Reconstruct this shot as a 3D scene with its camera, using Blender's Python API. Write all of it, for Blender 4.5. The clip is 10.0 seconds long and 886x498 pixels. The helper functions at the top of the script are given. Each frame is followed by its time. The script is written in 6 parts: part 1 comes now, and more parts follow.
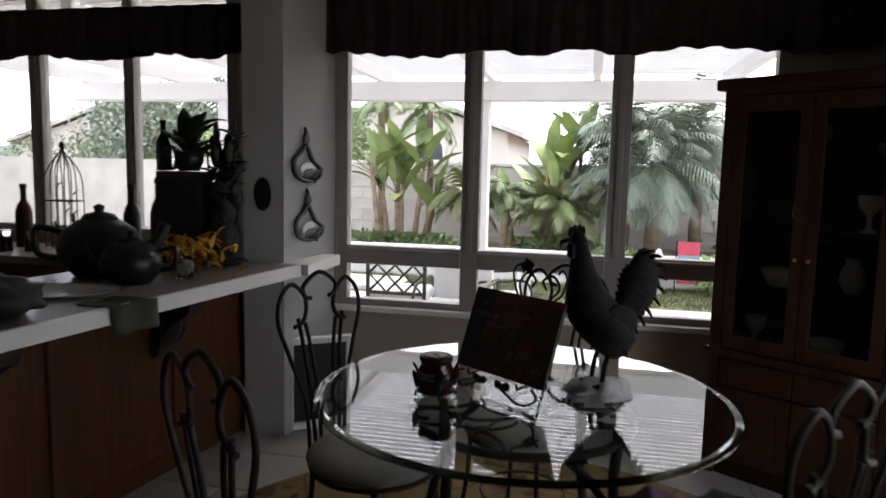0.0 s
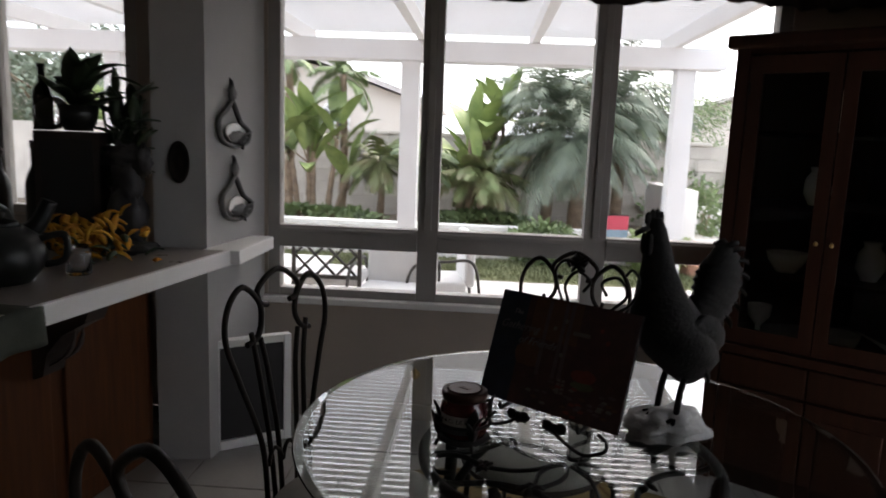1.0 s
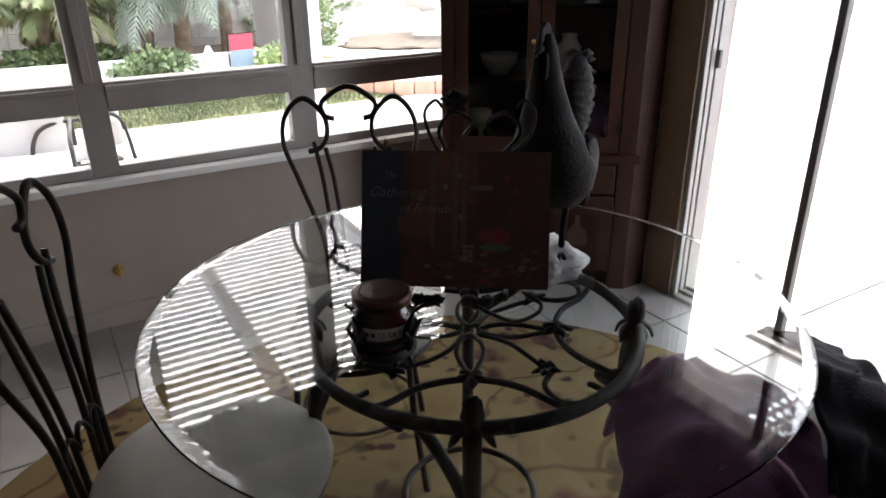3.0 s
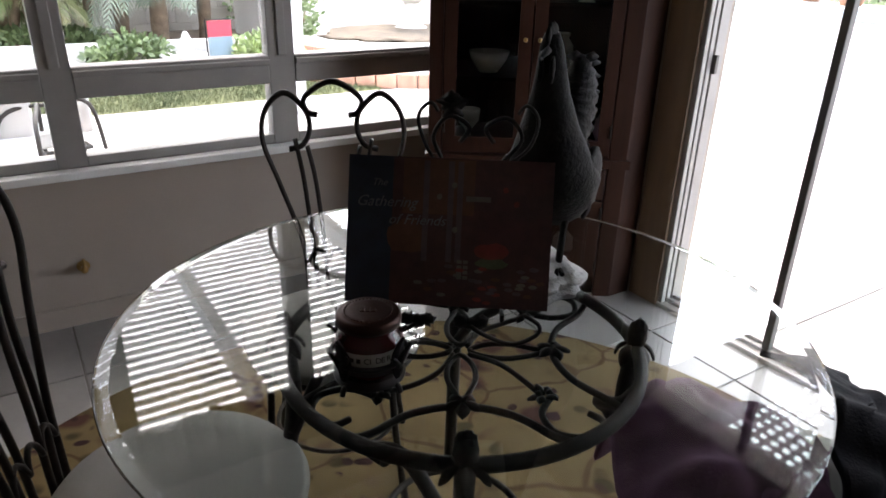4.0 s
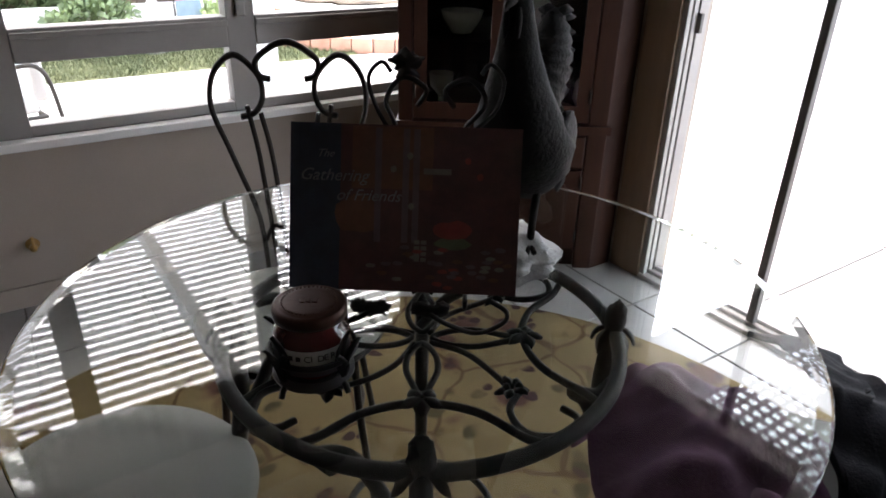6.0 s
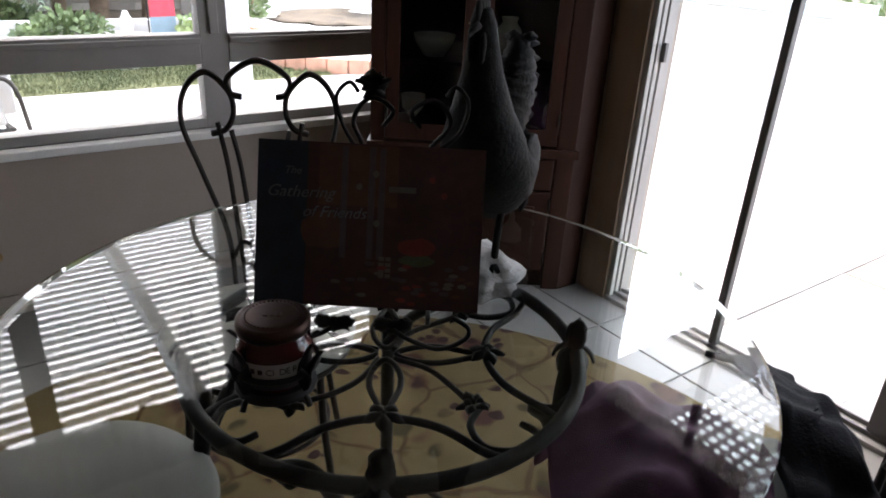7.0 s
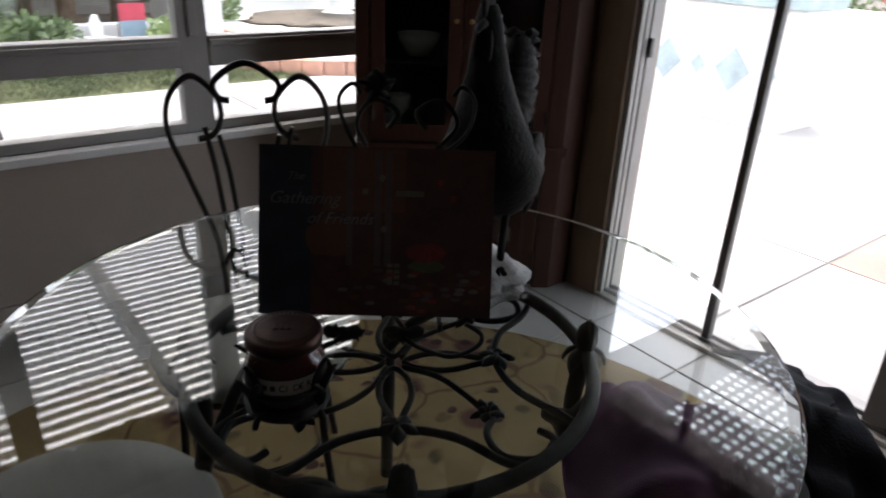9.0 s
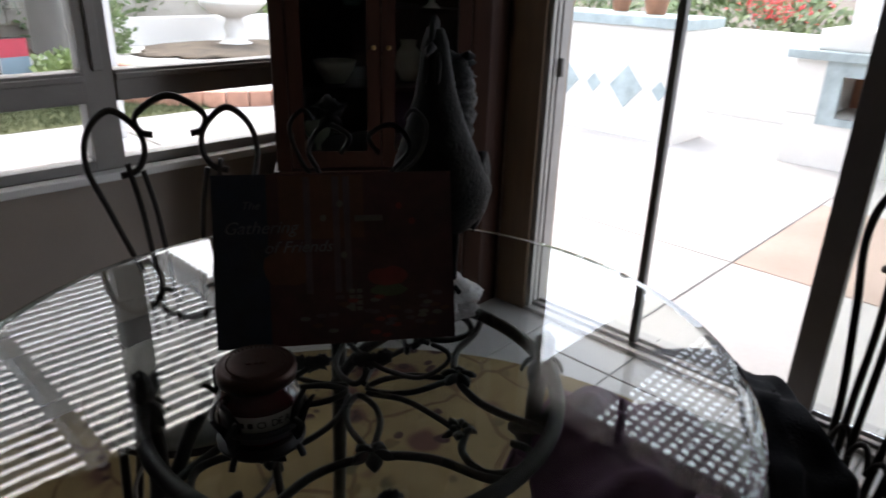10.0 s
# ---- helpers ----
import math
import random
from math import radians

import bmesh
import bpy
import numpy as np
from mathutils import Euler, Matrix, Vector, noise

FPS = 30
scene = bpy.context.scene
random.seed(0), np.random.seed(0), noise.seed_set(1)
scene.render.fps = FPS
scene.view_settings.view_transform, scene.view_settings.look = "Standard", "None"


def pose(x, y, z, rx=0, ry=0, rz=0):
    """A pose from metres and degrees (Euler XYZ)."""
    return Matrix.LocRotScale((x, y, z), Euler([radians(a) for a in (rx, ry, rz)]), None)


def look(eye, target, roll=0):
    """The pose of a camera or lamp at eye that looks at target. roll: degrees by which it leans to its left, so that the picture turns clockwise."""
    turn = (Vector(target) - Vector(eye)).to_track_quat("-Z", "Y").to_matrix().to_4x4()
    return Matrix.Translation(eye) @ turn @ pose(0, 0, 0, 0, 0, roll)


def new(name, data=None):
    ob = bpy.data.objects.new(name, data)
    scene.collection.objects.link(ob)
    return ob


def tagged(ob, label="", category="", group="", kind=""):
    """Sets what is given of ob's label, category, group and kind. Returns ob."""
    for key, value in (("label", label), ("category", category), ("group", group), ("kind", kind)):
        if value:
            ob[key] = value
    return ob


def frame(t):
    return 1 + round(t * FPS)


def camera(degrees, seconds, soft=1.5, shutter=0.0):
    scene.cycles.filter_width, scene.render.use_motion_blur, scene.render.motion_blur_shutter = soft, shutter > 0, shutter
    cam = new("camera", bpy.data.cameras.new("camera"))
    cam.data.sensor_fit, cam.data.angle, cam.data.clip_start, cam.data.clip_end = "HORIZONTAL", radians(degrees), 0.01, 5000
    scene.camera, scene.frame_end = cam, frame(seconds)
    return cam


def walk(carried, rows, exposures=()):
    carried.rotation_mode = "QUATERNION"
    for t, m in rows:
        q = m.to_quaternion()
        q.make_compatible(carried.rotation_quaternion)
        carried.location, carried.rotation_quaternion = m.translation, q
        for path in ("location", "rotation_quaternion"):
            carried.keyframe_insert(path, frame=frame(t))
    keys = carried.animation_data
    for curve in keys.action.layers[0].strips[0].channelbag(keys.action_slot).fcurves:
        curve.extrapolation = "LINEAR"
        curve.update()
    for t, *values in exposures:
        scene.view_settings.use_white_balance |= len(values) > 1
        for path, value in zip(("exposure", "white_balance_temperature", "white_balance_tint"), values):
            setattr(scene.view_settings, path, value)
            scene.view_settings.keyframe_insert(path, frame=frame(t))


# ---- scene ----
cam = camera(65.6, 10.0, soft=1.6, shutter=0.5)
PATH = [
    (0, (0.215, -1.264, 1.465), (-0.197, 0.68, 1.235), 1.3),
    (0.5, (0.023, -0.98, 1.449), (-0.281, 0.987, 1.254), 1.1),
    (1, (-0.191, -0.732, 1.439), (-0.303, 1.241, 1.132), 2.2),
    (1.5, (-0.383, -0.557, 1.397), (-0.298, 1.388, 0.94), -0.8),
    (2, (-0.458, -0.38, 1.369), (-0.088, 1.382, 0.499), -0.6),
    (2.5, (-0.494, -0.234, 1.385), (0.172, 1.398, 0.441), -2.6),
    (3, (-0.642, -0.247, 1.431), (0.284, 1.339, 0.639), -0.8),
    (4.5, (-0.568, -0.064, 1.411), (0.41, 1.453, 0.549), 2.1),
    (5, (-0.517, -0.027, 1.39), (0.374, 1.493, 0.444), 0.1),
    (5.5, (-0.507, -0.038, 1.388), (0.448, 1.455, 0.462), 0.6),
    (7, (-0.507, -0.085, 1.393), (0.57, 1.38, 0.561), 3.2),
    (7.5, (-0.5, -0.078, 1.394), (0.632, 1.346, 0.563), 4.8),
    (8, (-0.498, -0.081, 1.386), (0.524, 1.405, 0.522), 2.8),
    (8.5, (-0.521, -0.074, 1.384), (0.425, 1.472, 0.538), 4.4),
    (9, (-0.529, -0.029, 1.385), (0.601, 1.396, 0.554), 2.5),
    (9.5, (-0.557, 0.018, 1.38), (0.671, 1.372, 0.568), 2.2),
    (9.8, (-0.58, 0.018, 1.381), (0.703, 1.346, 0.612), 1.1),
    (10, (-0.593, 0.017, 1.379), (0.75, 1.291, 0.622), 1.8),
]
EXPOSURES = [(0.0, 0.05, 6700, 13), (1.0, -0.21, 6800, 13.5), (1.5, -0.17, 6900, 14), (2.0, -0.05, 7000, 15), (2.5, 0.76, 6800, 14), (3.0, 1.04, 6700, 13.5), (4.5, 0.98, 6600, 13), (5.0, 0.98, 6600, 13), (5.5, 1.10, 6600, 13), (7.0, 0.79, 6500, 12.5), (7.5, 0.47, 6500, 12.5), (8.0, 0.37, 6500, 12), (9.0, 0.19, 6500, 12), (10.0, -0.03, 6500, 11.5)]
walk(cam, [(t, look(eye, target, roll)) for t, eye, target, roll in PATH], EXPOSURES)

# ---------------------------------------------------------------- world and light
world = bpy.data.worlds.new("world")
scene.world = world
world.use_nodes = True
wn = world.node_tree.nodes
sky = wn.new("ShaderNodeTexSky")
sky.sky_type = 'NISHITA'
sky.sun_disc = False
sky.sun_elevation = radians(50)
sky.sun_rotation = radians(20)
sky.air_density, sky.dust_density, sky.ozone_density = 1.0, 6.0, 0.6
mixs = wn.new("ShaderNodeMix")
mixs.data_type = 'RGBA'
mixs.inputs[0].default_value = 0.65
mixs.inputs[7].default_value = (7.0, 7.7, 8.9, 1)
world.node_tree.links.new(sky.outputs[0], mixs.inputs[6])
world.node_tree.links.new(mixs.outputs[2], wn["Background"].inputs[0])
wn["Background"].inputs[1].default_value = 0.66
sun_data = bpy.data.lights.new("sun", 'SUN')
sun_data.energy, sun_data.angle, sun_data.color = 2.5, radians(30), (1, 0.98, 0.96)
sun = new("sun", sun_data)
sun.matrix_world = look((0, 0, 30), (-6, -14, 0))


# ---------------------------------------------------------------- materials
def material(name, base, rough=0.6, metal=0.0, var=0.15, scale=8.0, fine=60.0, bump=0.1, bump_dist=0.003, tint=None, rand=0.0, spec=0.5, coat=0.0, stretch=(1, 1, 1), detail=6.0):
    """A surface with variation at two scales and a fine relief."""
    m = bpy.data.materials.new(name)
    m.use_nodes = True
    nt = m.node_tree
    N, L = nt.nodes, nt.links
    b = N["Principled BSDF"]
    b.inputs["Roughness"].default_value = rough
    b.inputs["Metallic"].default_value = metal
    b.inputs["Specular IOR Level"].default_value = spec
    b.inputs["Coat Weight"].default_value = coat
    tc = N.new("ShaderNodeTexCoord")
    mp = N.new("ShaderNodeMapping")
    mp.inputs["Scale"].default_value = stretch
    L.new(tc.outputs["Object"], mp.inputs[0])
    n1 = N.new("ShaderNodeTexNoise")
    n1.inputs["Scale"].default_value = scale
    n1.inputs["Detail"].default_value = detail
    n2 = N.new("ShaderNodeTexNoise")
    n2.inputs["Scale"].default_value = fine
    n2.inputs["Detail"].default_value = 4
    L.new(mp.outputs[0], n1.inputs[0])
    L.new(mp.outputs[0], n2.inputs[0])
    r = N.new("ShaderNodeValToRGB")
    c2 = tint if tint else tuple(min(1, c * (1 + var)) for c in base)
    r.color_ramp.elements[0].position, r.color_ramp.elements[1].position = 0.3, 0.72
    r.color_ramp.elements[0].color = (*[c * (1 - var) for c in base], 1)
    r.color_ramp.elements[1].color = (*c2, 1)
    L.new(n1.outputs["Fac"], r.inputs[0])
    out = r.outputs[0]
    hs = N.new("ShaderNodeHueSaturation")
    mr = N.new("ShaderNodeMapRange")
    mr.inputs[3].default_value, mr.inputs[4].default_value = 1 - var * 0.5, 1 + var * 0.5
    L.new(n2.outputs["Fac"], mr.inputs[0])
    L.new(out, hs.inputs["Color"])
    if rand:
        oi = N.new("ShaderNodeObjectInfo")
        mr2 = N.new("ShaderNodeMapRange")
        mr2.inputs[3].default_value, mr2.inputs[4].default_value = 1 - rand, 1 + rand
        L.new(oi.outputs["Random"], mr2.inputs[0])
        mu = N.new("ShaderNodeMath")
        mu.operation = 'MULTIPLY'
        L.new(mr.outputs[0], mu.inputs[0])
        L.new(mr2.outputs[0], mu.inputs[1])
        L.new(mu.outputs[0], hs.inputs["Value"])
    else:
        L.new(mr.outputs[0], hs.inputs["Value"])
    L.new(hs.outputs[0], b.inputs["Base Color"])
    if bump:
        bp = N.new("ShaderNodeBump")
        bp.inputs["Strength"].default_value = bump
        bp.inputs["Distance"].default_value = bump_dist
        L.new(n2.outputs["Fac"], bp.inputs["Height"])
        L.new(bp.outputs[0], b.inputs["Normal"])
    rr = N.new("ShaderNodeMapRange")
    rr.inputs[3].default_value, rr.inputs[4].default_value = max(0.02, rough - 0.08), min(1, rough + 0.08)
    L.new(n1.outputs["Fac"], rr.inputs[0])
    L.new(rr.outputs[0], b.inputs["Roughness"])
    return m


def glass_material(name, tint=(1, 1, 1), rough=0.0, ior=1.5):
    m = bpy.data.materials.new(name)
    m.use_nodes = True
    b = m.node_tree.nodes["Principled BSDF"]
    b.inputs["Base Color"].default_value = (*tint, 1)
    b.inputs["Transmission Weight"].default_value = 1
    b.inputs["Roughness"].default_value = rough
    b.inputs["IOR"].default_value = ior
    return m


def pane_material(name, tint=(0.95, 0.97, 0.96)):
    """Thin window glass: clear, with a faint mirror."""
    m = bpy.data.materials.new(name)
    m.use_nodes = True
    nt = m.node_tree
    N, L = nt.nodes, nt.links
    N.remove(N["Principled BSDF"])
    tr, gl, mx, fr = N.new("ShaderNodeBsdfTransparent"), N.new("ShaderNodeBsdfGlossy"), N.new("ShaderNodeMixShader"), N.new("ShaderNodeFresnel")
    tr.inputs[0].default_value = (*tint, 1)
    gl.inputs["Roughness"].default_value = 0.0
    fr.inputs["IOR"].default_value = 1.35
    L.new(fr.outputs[0], mx.inputs[0])
    L.new(tr.outputs[0], mx.inputs[1])
    L.new(gl.outputs[0], mx.inputs[2])
    L.new(mx.outputs[0], N["Material Output"].inputs[0])
    return m


M = {
    "brass": material("polished_brass", (0.42, 0.27, 0.10), 0.35, metal=0.7, var=0.2),
    "wall": material("wall_paint", (0.37, 0.315, 0.265), 0.85, var=0.05, scale=3, fine=120, bump=0.25, bump_dist=0.002),
    "white_wall": material("white_plaster", (0.42, 0.41, 0.395), 0.85, var=0.05, scale=3, fine=110, bump=0.25, bump_dist=0.002),
    "ceiling": material("ceiling_paint", (0.60, 0.58, 0.55), 0.9, var=0.04, scale=2, fine=150, bump=0.3, bump_dist=0.003),
    "tile": material("floor_tile", (0.29, 0.275, 0.26), 0.35, var=0.1, scale=5, fine=40, bump=0.05, rand=0.05),
    "grout": material("grout", (0.22, 0.205, 0.185), 0.9, var=0.15),
    "alu": material("window_aluminium", (0.34, 0.322, 0.30), 0.5, metal=0.25, var=0.08, scale=6, fine=80, bump=0.05),
    "dark_alu": material("bronze_aluminium", (0.12, 0.11, 0.105), 0.45, metal=0.4, var=0.1, bump=0.04),
    "white_paint": material("white_gloss_paint", (0.80, 0.79, 0.77), 0.4, var=0.04, scale=4, fine=50, bump=0.08),
    "curtain": material("dark_curtain_cloth", (0.045, 0.032, 0.032), 0.95, var=0.35, scale=14, fine=220, bump=0.4, spec=0.1),
    "wood": material("oak_panel", (0.10, 0.034, 0.011), 0.55, spec=0.25, var=0.3, scale=3.0, fine=45, stretch=(14, 14, 1), bump=0.12),
    "hutch": material("cherry_wood", (0.034, 0.011, 0.005), 0.5, spec=0.3, var=0.3, scale=3.0, fine=40, stretch=(12, 12, 1), bump=0.1),
    "hutch_dark": material("hutch_inside", (0.022, 0.010, 0.007), 0.7, spec=0.1, var=0.3, scale=3.0, fine=40, stretch=(12, 12, 1)),
    "counter": material("counter_tile", (0.20, 0.175, 0.155), 0.3, var=0.1, scale=9, fine=60, bump=0.05),
    "iron": material("wrought_iron", (0.013, 0.011, 0.010), 0.55, metal=0.15, spec=0.3, var=0.35, scale=25, fine=160, bump=0.35, bump_dist=0.002),
    "bronze_iron": material("brushed_bronze_iron", (0.024, 0.018, 0.014), 0.55, metal=0.3, spec=0.3, var=0.35, scale=22, fine=150, bump=0.4, bump_dist=0.002),
    "cushion": material("cream_cushion_cloth", (0.22, 0.212, 0.192), 0.95, var=0.06, scale=8, fine=300, bump=0.3, bump_dist=0.001, spec=0.15),
    "concrete": material("patio_concrete", (0.46, 0.44, 0.42), 0.8, var=0.12, scale=1.6, fine=40, bump=0.15),
    "grass": material("grass", (0.105, 0.13, 0.055), 0.9, var=0.45, scale=3, fine=60, tint=(0.20, 0.20, 0.105), bump=0.6, bump_dist=0.02, spec=0.1),
    "soil": material("garden_soil", (0.11, 0.085, 0.06), 0.95, var=0.4, scale=4, fine=40, bump=0.6, bump_dist=0.02),
    "stucco": material("outdoor_white_stucco", (0.74, 0.72, 0.68), 0.9, var=0.07, scale=2.5, fine=70, bump=0.3, bump_dist=0.004),
    "block": material("tan_block", (0.48, 0.44, 0.385), 0.9, var=0.14, scale=3, fine=40, bump=0.35, bump_dist=0.004, rand=0.08),
    "house": material("house_stucco", (0.62, 0.56, 0.49), 0.9, var=0.06, scale=1.5, fine=40, bump=0.1),
    "roof": material("roof_tile", (0.50, 0.46, 0.43), 0.85, var=0.25, scale=2, fine=20, bump=0.3, bump_dist=0.03),
    "pergola": material("pergola_white_paint", (0.66, 0.65, 0.64), 0.6, var=0.05, scale=3, fine=40, bump=0.1),
    "pane": pane_material("window_pane"),
    "tinted_pane": pane_material("tinted_window_pane", (0.955, 0.955, 0.95)),
}


# ---------------------------------------------------------------- mesh helpers
def box(bm, x0, x1, y0, y1, z0, z1, m=None):
    vs = [bm.verts.new(Vector((x, y, z)) if m is None else m @ Vector((x, y, z))) for x, y, z in ((x0, y0, z0), (x1, y0, z0), (x1, y1, z0), (x0, y1, z0), (x0, y0, z1), (x1, y0, z1), (x1, y1, z1), (x0, y1, z1))]
    fs = []
    for q in ((3, 2, 1, 0), (4, 5, 6, 7), (0, 1, 5, 4), (1, 2, 6, 5), (2, 3, 7, 6), (3, 0, 4, 7)):
        fs.append(bm.faces.new([vs[i] for i in q]))
    return vs


def soft_box(x0, x1, y0, y1, z0, z1, bevel=0.004, segments=2, m=None):
    bm = bmesh.new()
    box(bm, x0, x1, y0, y1, z0, z1, m)
    bmesh.ops.bevel(bm, geom=bm.edges[:], offset=bevel, segments=segments, affect='EDGES', profile=0.6)
    return bm


def sweep(bm, pts, r, n=8, closed=False, caps=True):
    """A round bar along points; r is one radius or one for each point."""
    pts = [Vector(p) for p in pts]
    k = len(pts)
    rr = r if isinstance(r, (list, tuple)) else [r] * k
    rings = []
    up = None
    for i, p in enumerate(pts):
        a = pts[(i - 1) % k] if closed or i > 0 else p
        b = pts[(i + 1) % k] if closed or i < k - 1 else p
        t = (b - a)
        if t.length < 1e-9:
            t = Vector((0, 0, 1))
        t.normalize()
        if up is None:
            up = Vector((0, 0, 1)) if abs(t.z) < 0.9 else Vector((1, 0, 0))
        u = up - t * up.dot(t)
        if u.length < 1e-5:
            u = t.orthogonal()
        u.normalize()
        up = u
        v = t.cross(u)
        rings.append([bm.verts.new(p + (u * math.cos(2 * math.pi * j / n) + v * math.sin(2 * math.pi * j / n)) * rr[i]) for j in range(n)])
    for i in range(k if closed else k - 1):
        A, B = rings[i], rings[(i + 1) % k]
        for j in range(n):
            f = bm.faces.new((A[j], A[(j + 1) % n], B[(j + 1) % n], B[j]))
            f.smooth = True
    if caps and not closed:
        bm.faces.new(rings[0][::-1])
        bm.faces.new(rings[-1])
    return bm


def smooth_path(ctrl, steps=6, closed=False):
    """Catmull-Rom through control points."""
    P = [Vector(p) for p in ctrl]
    k = len(P)
    out = []
    for i in range(k if closed else k - 1):
        p0 = P[(i - 1) % k] if closed or i > 0 else P[0]
        p1, p2 = P[i], P[(i + 1) % k]
        p3 = P[(i + 2) % k] if closed or i + 2 < k else P[-1]
        for s in range(steps):
            u = s / steps
            out.append(0.5 * ((2 * p1) + (p2 - p0) * u + (2 * p0 - 5 * p1 + 4 * p2 - p3) * u * u + (3 * p1 - p0 - 3 * p2 + p3) * u ** 3))
    if not closed:
        out.append(P[-1])
    return out


def lathe(bm, profile, n=32, centre=(0, 0, 0)):
    """Turn (radius, height) points round z."""
    c = Vector(centre)
    rings = []
    for r, z in profile:
        if r < 1e-5:
            rings.append([bm.verts.new(c + Vector((0, 0, z)))])
        else:
            rings.append([bm.verts.new(c + Vector((r * math.cos(2 * math.pi * j / n), r * math.sin(2 * math.pi * j / n), z))) for j in range(n)])
    for A, B in zip(rings, rings[1:]):
        for j in range(n):
            if len(A) == 1 and len(B) == 1:
                continue
            if len(A) == 1:
                f = bm.faces.new((A[0], B[(j + 1) % n], B[j]))
            elif len(B) == 1:
                f = bm.faces.new((A[j], A[(j + 1) % n], B[0]))
            else:
                f = bm.faces.new((A[j], A[(j + 1) % n], B[(j + 1) % n], B[j]))
            f.smooth = True
    return bm


def blob(bm, centre, radii, seed=0, rough=0.15, freq=3.0, u=20, v=12, turn=None):
    """A lumpy rounded mass."""
    tmp = bmesh.new()
    bmesh.ops.create_uvsphere(tmp, u_segments=u, v_segments=v, radius=1)
    off = Vector((seed * 3.1, seed * 1.7, seed * 0.9))
    vmap = {}
    for w in tmp.verts:
        k = 1 + rough * noise.noise(w.co * freq + off)
        p = Vector((w.co.x * radii[0] * k, w.co.y * radii[1] * k, w.co.z * radii[2] * k))
        if turn:
            p = turn @ p
        vmap[w] = bm.verts.new(p + Vector(centre))
    for f in tmp.faces:
        nf = bm.faces.new([vmap[w] for w in f.verts])
        nf.smooth = True
    tmp.free()
    return bm


def mesh_of(name, bm, mat):
    bmesh.ops.recalc_face_normals(bm, faces=bm.faces[:])
    me = bpy.data.meshes.new(name)
    bm.to_mesh(me)
    bm.free()
    me.materials.append(mat)
    return me


def part(name, bm, mat, parent, label=""):
    ob = new(name, mesh_of(name, bm, mat))
    ob.parent = parent
    return tagged(ob, label)


def thing(name, at, turn, label, category, group="", kind=""):
    ob = new(name)
    ob.empty_display_size = 0.05
    ob.matrix_world = pose(*at, 0, 0, turn)
    return tagged(ob, label, category, group, kind)


def single(name, bm, mat, label, category, group="", kind="", at=None, turn=0):
    ob = new(name, mesh_of(name, bm, mat))
    if at:
        ob.matrix_world = pose(*at, 0, 0, turn)
    return tagged(ob, label, category, group, kind)


def structure(name, bm, mat, label, category="wall"):
    return single(name, bm, mat, label, category, kind="structure")


# ---------------------------------------------------------------- plan
WY = 2.66          # inner face of the window wall
DX = 1.62          # inner face of the door wall
CEIL = 2.95
KX = -4.2          # far kitchen wall
BACK = -3.2        # wall behind the camera
TX, TY, TZ, TR = 0.035, 0.806, 0.788, 0.635     # glass table


def boxes(rows):
    bm = bmesh.new()
    for r in rows:
        box(bm, *r)
    return bm


# walls
structure("wall_north", boxes([
    (KX, -1.93, WY, WY + 0.16, 0, 1.0), (KX, -3.95, WY, WY + 0.16, 1.0, 2.72), (-1.93, -1.275, WY, WY + 0.16, 0, 2.72),
    (-1.275, 1.20, WY, WY + 0.16, 0, 0.63), (1.20, DX + 0.16, WY, WY + 0.16, 0, 2.46), (KX, -1.275, WY, WY + 0.16, 2.72, CEIL), (-1.275, DX + 0.16, WY, WY + 0.16, 2.46, CEIL)]),
    M["wall"], "painted beige plaster wall below and between the windows")
structure("wall_east", boxes([
    (DX, DX + 0.16, 1.61, WY, 0, CEIL), (DX, DX + 0.16, -0.65, 1.61, 2.08, CEIL), (DX, DX + 0.16, BACK, -0.65, 0, CEIL)]),
    M["wall"], "beige plaster wall round the sliding door")
structure("wall_south", boxes([(KX, DX + 0.16, BACK - 0.15, BACK, 0, CEIL)]), M["wall"], "plain beige plaster wall closing the room")
structure("wall_west", boxes([(KX - 0.15, KX, BACK, WY + 0.16, 0, CEIL)]), M["wall"], "plain beige plaster wall of the kitchen")
structure("ceiling", boxes([(KX - 0.15, DX + 0.16, BACK - 0.15, WY + 0.16, CEIL, CEIL + 0.12)]), M["ceiling"], "white textured plaster ceiling", "ceiling")
floor = structure("floor", boxes([(KX, DX + 0.16, BACK, WY, -0.08, -0.006)]), M["grout"], "pale ceramic tile floor with grey joints", "floor")
# pier between kitchen and nook
bm = bmesh.new()
vs = [(-1.575, 2.068), (-1.355, 2.09), (-1.292, WY), (-1.575, WY)]
lo = [bm.verts.new((x, y, 0)) for x, y in vs]
hi = [bm.verts.new((x, y, CEIL)) for x, y in vs]
bm.faces.new(lo[::-1]); bm.faces.new(hi)
for i in range(4):
    bm.faces.new((lo[i], lo[(i + 1) % 4], hi[(i + 1) % 4], hi[i]))
structure("wall_pier", bm, M["white_wall"], "white plastered pier between kitchen and breakfast nook")


